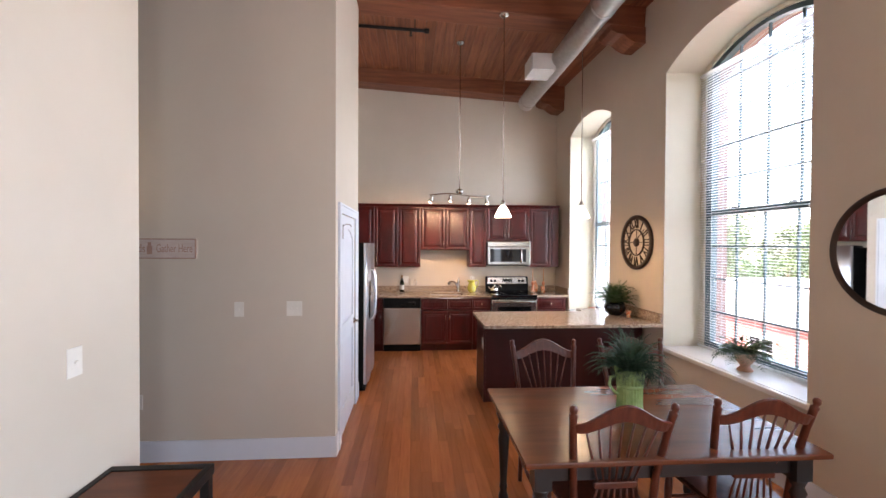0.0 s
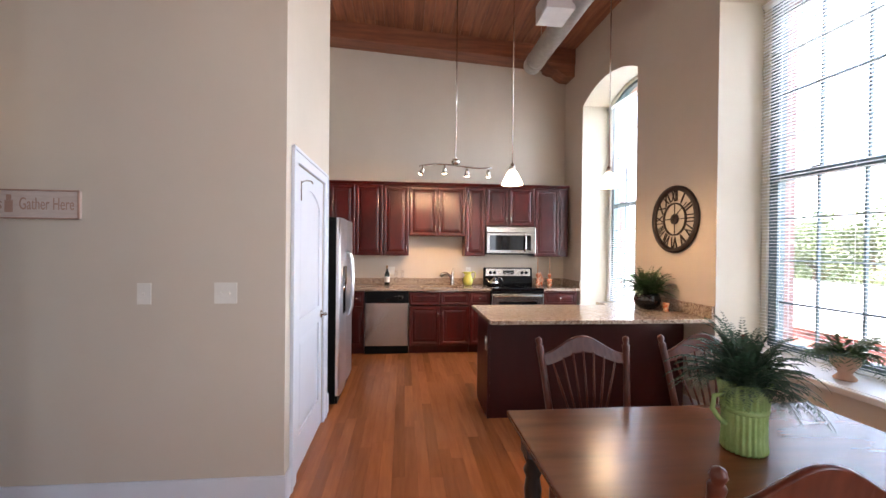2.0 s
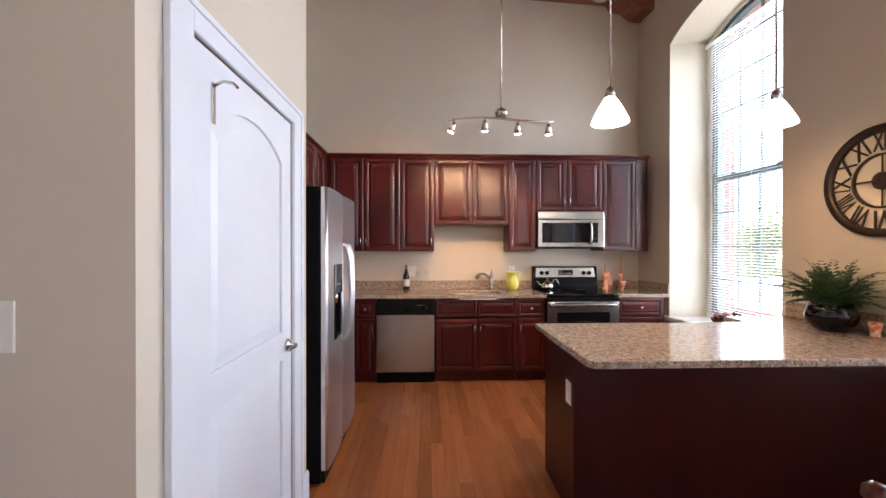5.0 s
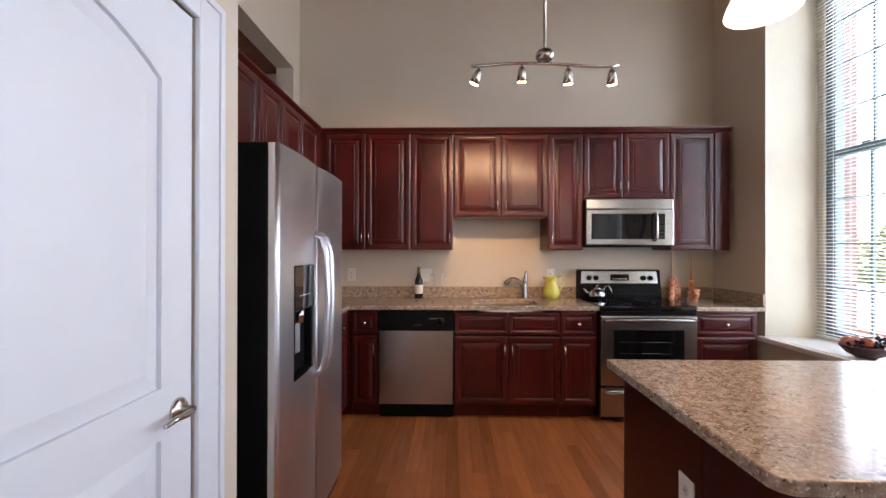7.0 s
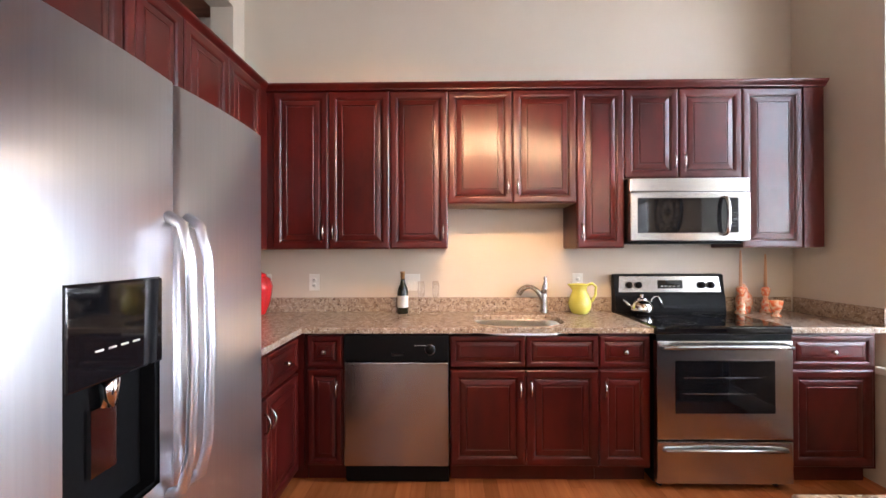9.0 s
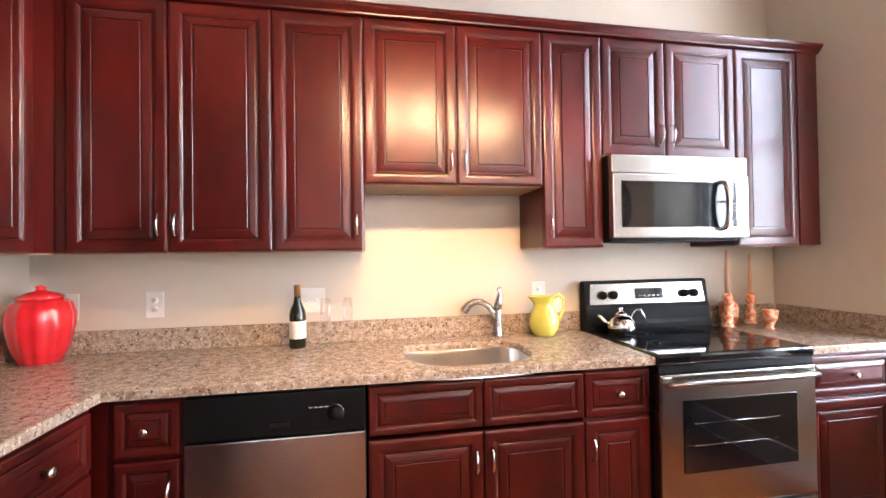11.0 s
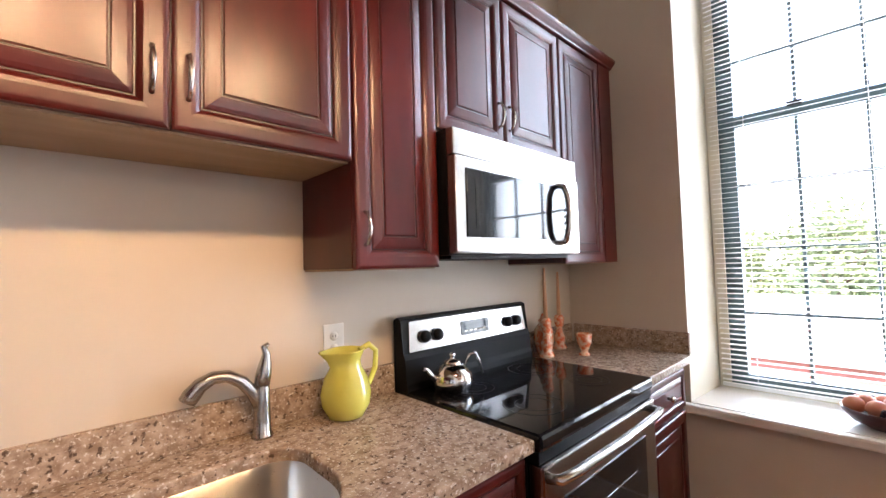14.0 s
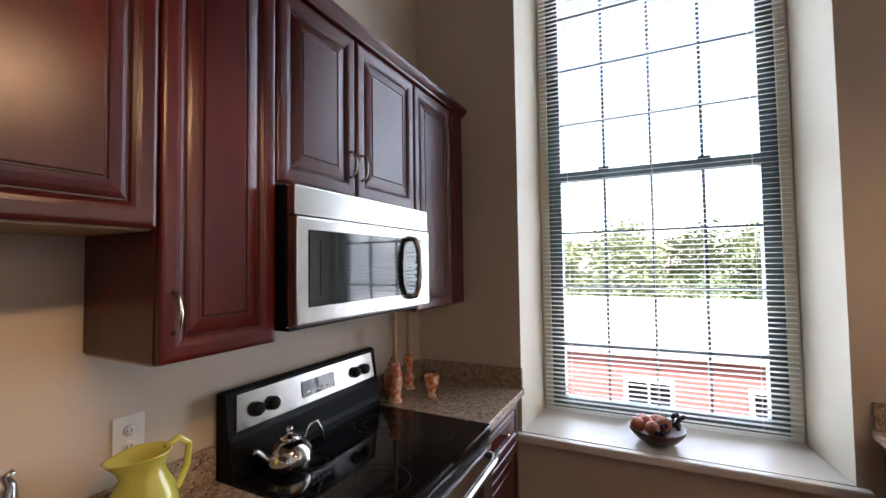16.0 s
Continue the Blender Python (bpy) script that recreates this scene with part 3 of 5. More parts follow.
    bm = bmesh.new()
    box(bm, -0.011, 0.011, -0.001, 0.0022, 1.80, 1.93, 0.0008)
    part("strap", bm, NICKEL, hook)
    part("arm", tube(bmesh.new(), [(0, 0.0, 1.92), (0, -0.03, 1.935), (0, -0.06, 1.93), (0, -0.075, 1.915)], 0.005, 8), NICKEL, hook)


panel_door()


# ---- kitchen cabinets ----
def panel_front(w, h, rail=0.058):
    """A raised-panel front in the plane of x and z, its face towards -y, its lower left corner at the origin."""
    k = min(1.0, 0.36 * min(w, h) / 0.1)
    rows = ((0.004, 0.0018), (0.009, 0.0003), (0.013, 0.0), (0.032, 0.0), (0.041, 0.0012), (0.048, 0.0046), (0.052, 0.0092), (0.0555, 0.0092), (0.058, 0.0068), (0.066, 0.0046), (0.080, 0.0022), (0.088, 0.0014), (0.0905, 0.0040), (0.0935, 0.0040), (0.0965, 0.0010))
    rings = [(0, 0.021), (0, 0.005)] + [(d * k * rail / 0.058, y) for d, y in rows]
    bm = bmesh.new()
    loops = [[bm.verts.new(p) for p in ((d, y, d), (w - d, y, d), (w - d, y, h - d), (d, y, h - d))] for d, y in rings]
    for n, (a, b) in enumerate(zip(loops, loops[1:])):
        for i in range(4):
            bm.faces.new((a[i], a[(i + 1) % 4], b[(i + 1) % 4], b[i])).material_index = int(n in (8, 14))
    bm.faces.new(loops[-1])
    bm.faces.new(loops[0][::-1])
    return bm


def bow_handle(parent, x, z):
    bm = tube(bmesh.new(), [(x, 0.002, z - 0.045), (x, -0.012, z - 0.043), (x, -0.024, z - 0.02), (x, -0.027, z), (x, -0.024, z + 0.02), (x, -0.012, z + 0.043), (x, 0.002, z + 0.045)], [0.006, 0.0045, 0.005, 0.006, 0.005, 0.0045, 0.006], 8)
    part("handle", bm, NICKEL, parent, "satin nickel bow handle")


def knob(parent, x, z):
    bm = lathe(bmesh.new(), [(0.007, 0), (0.006, 0.012), (0.013, 0.018), (0.015, 0.024), (0.010, 0.029), (0.001, 0.030)], seg=14)
    part("knob", bm, NICKEL, parent, "satin nickel knob", pose(x, 0, z, 90, 0, 0))


def front(unit, name, x0, x1, z0, z1, pull=""):
    """A door or drawer on a cabinet, with its handle: l or r with high or low, or a knob."""
    g = 0.003
    ob = part(name, panel_front(x1 - x0 - 2 * g, z1 - z0 - 2 * g), CHERRY, unit, m=Matrix.Translation((x0 + g, -0.0215, z0 + g)))
    ob.data.materials.append(GLAZE)
    w, h = x1 - x0 - 2 * g, z1 - z0 - 2 * g
    if pull == "knob":
        knob(ob, w / 2, h / 2)
    elif pull:
        bow_handle(ob, 0.028 if pull[0] == "l" else w - 0.028, 0.11 if pull[1] == "b" else h - 0.11)


LOW, TOP = 1.365, 2.40


def upper(label, m, width, doors, low=LOW, depth=0.30, top=TOP):
    """A wall cabinet; doors: rows of from, to and the handle's place."""
    u = thing("wall_cabinet", label, "cabinet", m, "wall cabinets")
    bm = bmesh.new()
    box(bm, 0.001, width - 0.001, 0, depth, low + 0.006, top)
    part("body", bm, CHERRY, u)
    part("underside", boxed(0.004, width - 0.004, 0.004, depth - 0.002, low, low + 0.0055), UNDERSIDE, u, "pale maple underside")
    for x0, x1, pull in doors:
        front(u, "door", x0, x1, low + 0.001, top - 0.012, pull)
    return u


YU = 7.397
RED = "dark cherry wall cabinet with raised-panel "
upper(RED + "double doors", at(-0.975, YU), 0.76, [(0.0, 0.363, "rb"), (0.363, 0.76, "lb")])
upper(RED + "single door", at(-0.215, YU), 0.376, [(0.0, 0.376, "rb")])
upper("short cherry wall cabinet above the sink, lit by lamps", at(0.161, YU), 0.827, [(0.0, 0.416, "rb"), (0.416, 0.827, "lb")], low=1.655)
upper("narrow cherry wall cabinet beside the microwave", at(0.988, YU), 0.305, [(0.0, 0.305, "lb")])
upper("short cherry wall cabinet above the microwave", at(1.293, YU), 0.747, [(0.0, 0.345, "rb"), (0.345, 0.747, "lb")], low=1.812)
end = upper("cherry wall cabinet in the corner by the window", at(2.040, YU), 0.515, [(0.0, 0.385, "")])
part("filler", boxed(0.387, 0.513, -0.0195, -0.0005, LOW + 0.004, TOP - 0.012), CHERRY, end)
upper("blind cherry corner wall cabinet", at(-1.318, YU), 0.340, [])
upper(RED + "double doors along the side wall", at(-1.018, 6.53, 0, 90), 0.864, [(0.0, 0.37, "rb"), (0.37, 0.74, "lb")])
upper("narrow cherry wall cabinet beside the fridge", at(-1.018, 6.20, 0, 90), 0.328, [(0.0, 0.328, "rb")])
upper("cherry cabinet above the fridge", at(-1.018, 5.185, 0, 90), 1.013, [(0.01, 0.51, "rb"), (0.51, 1.01, "lb")], low=1.83)


def crown(name, pts, label):
    """A crown moulding that runs along pts in plan, facing to the right of the way."""
    prof = [(0.0, 0.0), (0.008, 0.002), (0.010, 0.009), (0.018, 0.016), (0.028, 0.026), (0.032, 0.033), (0.032, 0.042), (0.0, 0.042), (-0.02, 0.042), (-0.02, 0.0)]
    bm = bmesh.new()
    rows = []
    P = [Vector((*p, 0)) for p in pts]
    for i, p in enumerate(P):
        d0 = (P[i] - P[i - 1]).normalized() if i else (P[1] - P[0]).normalized()
        d1 = (P[i + 1] - P[i]).normalized() if i < len(P) - 1 else d0
        n0, n1 = Vector((d0.y, -d0.x, 0)), Vector((d1.y, -d1.x, 0))
        n = (n0 + n1) / (1 + n0.dot(n1))
        rows.append([bm.verts.new(p + n * o + Vector((0, 0, TOP - 0.010 + h))) for o, h in prof])
    for a, b in zip(rows, rows[1:]):
        for k in range(len(prof)):
            bm.faces.new((a[k], a[(k + 1) % len(prof)], b[(k + 1) % len(prof)], b[k]))
    bm.faces.new(rows[0])
    bm.faces.new(rows[-1][::-1])
    ob = new(name, mesh_of(name, bm, CHERRY))
    tagged(ob, label, "moulding")


crown("crown_moulding", [(-1.018, 5.185), (-1.018, 7.376), (2.560, 7.376)], "dark cherry crown moulding along the cabinet tops")
BASEY = 7.11


def base(label, m, width, depth, fronts, top=0.883):
    u = thing("base_cabinet", label, "cabinet", m, "base cabinets")
    part("body", boxed(0.001, width - 0.001, 0, depth, 0.105, top), CHERRY, u)
    part("toe_kick", boxed(0.001, width - 0.001, 0.07, depth, 0.0, 0.1045), CHERRY, u, "recessed dark toe kick")
    for name, x0, x1, z0, z1, pull in fronts:
        front(u, name, x0, x1, z0, z1, pull)


D0, D1, R0, R1 = 0.12, 0.672, 0.684, 0.868
base("narrow dark cherry base cabinet with a drawer", at(-0.675, BASEY), 0.230, 0.585, [("drawer", 0.02, 0.225, R0, R1, "knob"), ("door", 0.02, 0.225, D0, D1, "rt")])
base("dark cherry sink cabinet with double doors", at(0.170, BASEY), 0.850, 0.585, [("drawer", 0.0, 0.433, R0, R1, ""), ("drawer", 0.433, 0.85, R0, R1, ""), ("door", 0.0, 0.433, D0, D1, "rt"), ("door", 0.433, 0.85, D0, D1, "lt")], 0.64)
base("narrow dark cherry base cabinet beside the stove", at(1.021, BASEY), 0.295, 0.585, [("drawer", 0.0, 0.29, R0, R1, "knob"), ("door", 0.0, 0.29, D0, D1, "lt")])
base("dark cherry base cabinet by the window wall", at(2.090, BASEY), 0.50, 0.585, [("drawer", 0.005, 0.475, R0, R1, "knob"), ("door", 0.005, 0.475, D0, D1, "")])
base("dark cherry base cabinet beside the fridge", at(-0.705, 6.245, 0, 90), 0.82, 0.61, [("drawer", 0.005, 0.40, R0, R1, "knob"), ("drawer", 0.40, 0.80, R0, R1, "knob"), ("door", 0.005, 0.40, D0, D1, "rt"), ("door", 0.40, 0.80, D0, D1, "lt")])
base("blind dark cherry corner cabinet", at(-1.315, BASEY), 0.637, 0.585, [])


# ---- counters, sink, tap ----
def rounded(x0, x1, y0, y1, r0, r1, n=8):
    """A rectangle with rounded corners: r0 at the low y side, r1 at the high one."""
    out = []
    for cx, cy, r, a0 in ((x0 + r0, y0 + r0, r0, 180), (x1 - r0, y0 + r0, r0, 270), (x1 - r1, y1 - r1, r1, 0), (x0 + r1, y1 - r1, r1, 90)):
        out += [(cx + r * math.cos(radians(a0 + 90 * k / n)), cy + r * math.sin(radians(a0 + 90 * k / n))) for k in range(n + 1)]
    return out


def slab(name, label, outline, holes, z0, z1):
    bm = sheet(bmesh.new(), outline, holes, z1 - z0)
    edges = [e for e in bm.edges if len(e.link_faces) == 2 and abs(e.verts[0].co.z - e.verts[1].co.z) < 1e-6 and e.verts[0].co.z > (z1 - z0) * 0.5 and e.calc_face_angle(0) > 1.0]
    bmesh.ops.bevel(bm, geom=edges, offset=0.005, segments=2, affect="EDGES", profile=0.5)
    bmesh.ops.translate(bm, verts=bm.verts, vec=(0, 0, z0))
    t = thing(name, label, "countertop")
    part("slab", bm, GRANITE, t)
    return t


hole = rounded(0.325, 0.875, 7.125, 7.52, 0.19, 0.08)
YC = 7.07
main = slab("countertop", "speckled tan granite countertop with an undermount sink", [(-1.318, 6.225), (-0.675, 6.225), (-0.675, YC), (1.322, YC), (1.322, 7.698), (-1.318, 7.698)], [hole], 0.884, 0.916)
bm = bmesh.new()
box(bm, -1.29, 1.322, 7.676, 7.698, 0.9165, 1.018, 0.003)
part("backsplash", bm, GRANITE, main)
bm = bmesh.new()
box(bm, -1.318, -1.296, 6.225, 7.675, 0.9165, 1.018, 0.003)
part("backsplash", bm, GRANITE, main)
right = slab("countertop", "short speckled granite countertop beside the stove", [(2.090, YC), (2.630, YC), (2.617, 7.698), (2.090, 7.698)], [], 0.884, 0.916)
bm = bmesh.new()
box(bm, 2.090, 2.590, 7.676, 7.698, 0.9165, 1.018, 0.003)
part("backsplash", bm, GRANITE, right)
bm = bmesh.new()
box(bm, -0.026, -0.003, YC - 4.6 + 0.01, 3.07, 0.9165, 1.018, 0.003)
part("backsplash", bm, GRANITE, right, m=WALL)

sink = thing("sink", "undermount stainless steel sink bowl", "sink")
bm = bmesh.new()
levels = [(0.0, 0.884), (-0.006, 0.87), (0.0, 0.76), (0.008, 0.705), (0.03, 0.680), (0.07, 0.670), (0.12, 0.668)]
loops = []
for inset, z in levels:
    k = rounded(0.325 + inset - 0.004, 0.875 - inset + 0.004, 7.125 + inset - 0.004, 7.52 - inset + 0.004, max(0.02, 0.19 - inset * 0.6), max(0.02, 0.08 - inset * 0.3))
    loops.append([bm.verts.new((*p, z)) for p in k])
for a, b in zip(loops, loops[1:]):
    for i in range(len(a)):
        bm.faces.new((a[i], a[(i + 1) % len(a)], b[(i + 1) % len(a)], b[i])).smooth = True
bm.faces.new(loops[-1])
part("bowl", bm, SINKSTEEL, sink)
part("drain", lathe(bmesh.new(), [(0.045, 0), (0.045, 0.003), (0.035, 0.002), (0.001, 0.0015)], 0.60, 7.34, 0.669), CHROME, sink)

tap = thing("faucet", "satin steel single-lever kitchen faucet", "faucet", at(0.83, 7.62, 0.917, -35))
part("base", lathe(bmesh.new(), [(0.028, 0), (0.028, 0.006), (0.024, 0.012), (0.022, 0.06), (0.021, 0.13), (0.017, 0.15)], seg=18), STEEL, tap)
part("spout", tube(bmesh.new(), [(0, 0, 0.075), (-0.022, -0.010, 0.125), (-0.045, -0.022, 0.158), (-0.075, -0.037, 0.178), (-0.105, -0.052, 0.180), (-0.132, -0.065, 0.165), (-0.150, -0.074, 0.142), (-0.158, -0.078, 0.128)], [0.018, 0.0175, 0.017, 0.0165, 0.017, 0.020, 0.023, 0.021], 14), STEEL, tap)
part("lever", tube(bmesh.new(), [(0, 0, 0.14), (0.004, 0.001, 0.165), (0.009, 0.003, 0.200), (0.012, 0.004, 0.225), (0.006, 0.001, 0.244), (0.018, 0.005, 0.252)], [0.0205, 0.0215, 0.016, 0.010, 0.0095, 0.006], 12), STEEL, tap)



# ---- appliances ----
def dishwasher():
    d = thing("dishwasher", "stainless steel dishwasher with a black control panel", "dishwasher", at(-0.443, BASEY - 0.012))
    part("body", boxed(0.004, 0.606, 0.03, 0.56, 0.02, 0.878), BLACK, d)
    bm = bmesh.new()
    box(bm, 0.005, 0.605, -0.016, 0.028, 0.122, 0.715, 0.006)
    part("door", bm, STEEL, d)
    bm = bmesh.new()
    box(bm, 0.005, 0.605, -0.020, 0.028, 0.722, 0.872, 0.006)
    panel = part("control_panel", bm, BLACK, d, "black control panel")
    part("dial", lathe(bmesh.new(), [(0.028, 0), (0.028, 0.004), (0.022, 0.016), (0.001, 0.018)], seg=20), BLACK, panel, m=pose(0.50, -0.0195, 0.79, 90, 0, 0))
    part("dial_ring", lathe(bmesh.new(), [(0.031, 0), (0.031, 0.002), (0.029, 0.0022)], seg=24, closed=True), STEEL, panel, m=pose(0.50, -0.0195, 0.79, 90, 0, 0))
    for k in range(4):
        part("marking", boxed(0.41 + 0.018 * k, 0.422 + 0.018 * k, -0.0206, -0.0198, 0.812, 0.815), PLATE, panel)
    part("latch", boxed(0.28, 0.35, -0.028, -0.0195, 0.755, 0.772), BLACKGLASS, panel)
    part("toe_kick", boxed(0.005, 0.605, 0.05, 0.08, 0.0, 0.118), BLACK, d)


dishwasher()


def stove():
    s = thing("stove", "stainless steel electric range with a black glass cooktop", "stove", at(1.326, 7.07))
    w = 0.760
    part("body", boxed(0.004, w - 0.004, 0.03, 0.61, 0.03, 0.879), BLACK, s)
    bm = bmesh.new()
    box(bm, 0, w, -0.016, 0.56, 0.880, 0.925, 0.012)
    top = part("cooktop", bm, BLACKGLASS, s, "black glass cooktop")
    for x, y, r in ((0.2, 0.14, 0.10), (0.56, 0.14, 0.075), (0.2, 0.4, 0.075), (0.56, 0.4, 0.10)):
        for q in (r, r * 0.62):
            bm = bmesh.new()
            lathe(bm, [(q, 0), (q, 0.0004), (q - 0.002, 0.0005), (q - 0.002, 0)], seg=40, closed=True)
            part("burner_ring", bm, BLACKMETAL, top, m=Matrix.Translation((x, y, 0.9252)))
    bm = sheet(bmesh.new(), [(0.535, 0.90), (0.612, 0.90), (0.612, 1.175), (0.592, 1.186), (0.570, 1.178), (0.555, 1.055), (0.545, 1.035), (0.542, 0.97), (0.535, 0.95)], [], w, "x")
    guard = part("backguard", bm, BLACK, s, "black backguard with a steel control panel")
    bm = bmesh.new()
    vs = [bm.verts.new(p) for p in ((0.025, 0.5565, 1.058), (w - 0.025, 0.5565, 1.058), (w - 0.035, 0.5700, 1.168), (0.035, 0.5700, 1.168))]
    bm.faces.new(vs)
    made = bmesh.ops.extrude_face_region(bm, geom=bm.faces[:])
    bmesh.ops.translate(bm, verts=[v for v in made["geom"] if isinstance(v, bmesh.types.BMVert)], vec=(0, -0.006, 0.001))
    part("control_panel", bm, STEEL, guard, "brushed steel control panel")
    tilt = math.degrees(math.atan2(0.0135, 0.11))
    for x in (0.10, 0.165, 0.60, 0.665):
        part("control_knob", lathe(bmesh.new(), [(0.024, 0), (0.023, 0.012), (0.019, 0.02), (0.001, 0.021)], seg=18), BLACK, guard, m=pose(x, 0.5555, 1.108, 90 - tilt, 0, 0))
    part("display", boxed(0.30, 0.47, -0.003, 0.0, -0.028, 0.03), BLACKGLASS, guard, m=pose(0, 0.5560, 1.112, -tilt, 0, 0))
    for k in range(5):
        part("marking", boxed(0.318 + 0.028 * k, 0.334 + 0.028 * k, -0.0042, -0.0032, -0.014, -0.009), PLATE, guard, m=pose(0, 0.5560, 1.112, -tilt, 0, 0))
    bm = bmesh.new()
    box(bm, 0.003, w - 0.003, -0.018, 0.028, 0.292, 0.845, 0.008)
    door = part("oven_door", bm, STEEL, s)
    bm = bmesh.new()
    box(bm, 0.105, w - 0.105, -0.0215, -0.0178, 0.44, 0.735, 0.0015)
    pane = part("oven_glass", bm, BLACKGLASS, door)
    for z in (0.55, 0.64):
        part("rack", tube(bmesh.new(), [(0.15, -0.0218, z), (w - 0.20, -0.0218, z)], 0.0012, 5), STEEL, pane)
    part("oven_handle", tube(bmesh.new(), [(0.03, -0.016, 0.81), (0.035, -0.05, 0.815), (0.10, -0.062, 0.818), (w / 2, -0.070, 0.820), (w - 0.10, -0.062, 0.818), (w - 0.035, -0.05, 0.815), (w - 0.03, -0.016, 0.81)], 0.014, 12), STEEL, door, "bowed steel handle")
    bm = bmesh.new()
    box(bm, 0.003, w - 0.003, -0.008, 0.028, 0.848, 0.879, 0.003)
    part("vent_trim", bm, BLACK, s)
    bm = bmesh.new()
    box(bm, 0.003, w - 0.003, -0.018, 0.028, 0.045, 0.282, 0.008)
    drawer = part("storage_drawer", bm, STEEL, s)
    part("drawer_handle", tube(bmesh.new(), [(0.04, -0.014, 0.235), (0.05, -0.035, 0.237), (w / 2, -0.045, 0.24), (w - 0.05, -0.035, 0.237), (w - 0.04, -0.014, 0.235)], 0.011, 10), STEEL, drawer)
    for x in (0.05, w - 0.05):
        for y in (0.06, 0.55):
            part("foot", tube(bmesh.new(), [(x, y, 0.0), (x, y, 0.032)], 0.016, 10), BLACK, s)


stove()


def microwave():
    m = thing("microwave", "stainless steel microwave hung under the wall cabinet", "microwave", at(1.297, 7.315))
    w, z0, z1 = 0.740, 1.405, 1.803
    part("body", boxed(0, w, 0.03, 0.38, z0, z1), BLACK, m)
    bm = bmesh.new()
    box(bm, 0, w, -0.002, 0.029, z1 - 0.085, z1, 0.006)
    part("vent_panel", bm, STEEL, m)
    bm = bmesh.new()
    box(bm, 0, w, -0.010, 0.029, z0 + 0.004, z1 - 0.088, 0.008)
    door = part("door", bm, STEEL, m)
    bm = bmesh.new()
    box(bm, 0.045, 0.665, -0.0135, -0.0095, z0 + 0.055, z1 - 0.125, 0.0015)
    part("window", bm, BLACKGLASS, door)
    bm = bmesh.new()
    box(bm, 0.085, 0.47, -0.0146, -0.0134, z0 + 0.085, z1 - 0.155, 0.0004)
    part("inner_window", bm, SCREEN, door)
    for k in range(3):
        for j in range(4):
            part("key", boxed(0.615 + 0.014 * k, 0.625 + 0.014 * k, -0.0145, -0.0134, z0 + 0.09 + 0.028 * j, z0 + 0.104 + 0.028 * j), BLACKMETAL, door)
    zc, r = (z0 + z1) / 2 - 0.04, 0.115
    part("handle", tube(bmesh.new(), [(0.575, -0.012, zc - r), (0.575, -0.04, zc - r + 0.006), (0.575, -0.055, zc - r * 0.6), (0.575, -0.06, zc), (0.575, -0.055, zc + r * 0.6), (0.575, -0.04, zc + r - 0.006), (0.575, -0.012, zc + r)], 0.012, 12), CHROME, door)
    part("vent_grille", boxed(0.02, w - 0.02, 0.04, 0.36, z0 - 0.012, z0 - 0.0005), BLACK, m)


microwave()


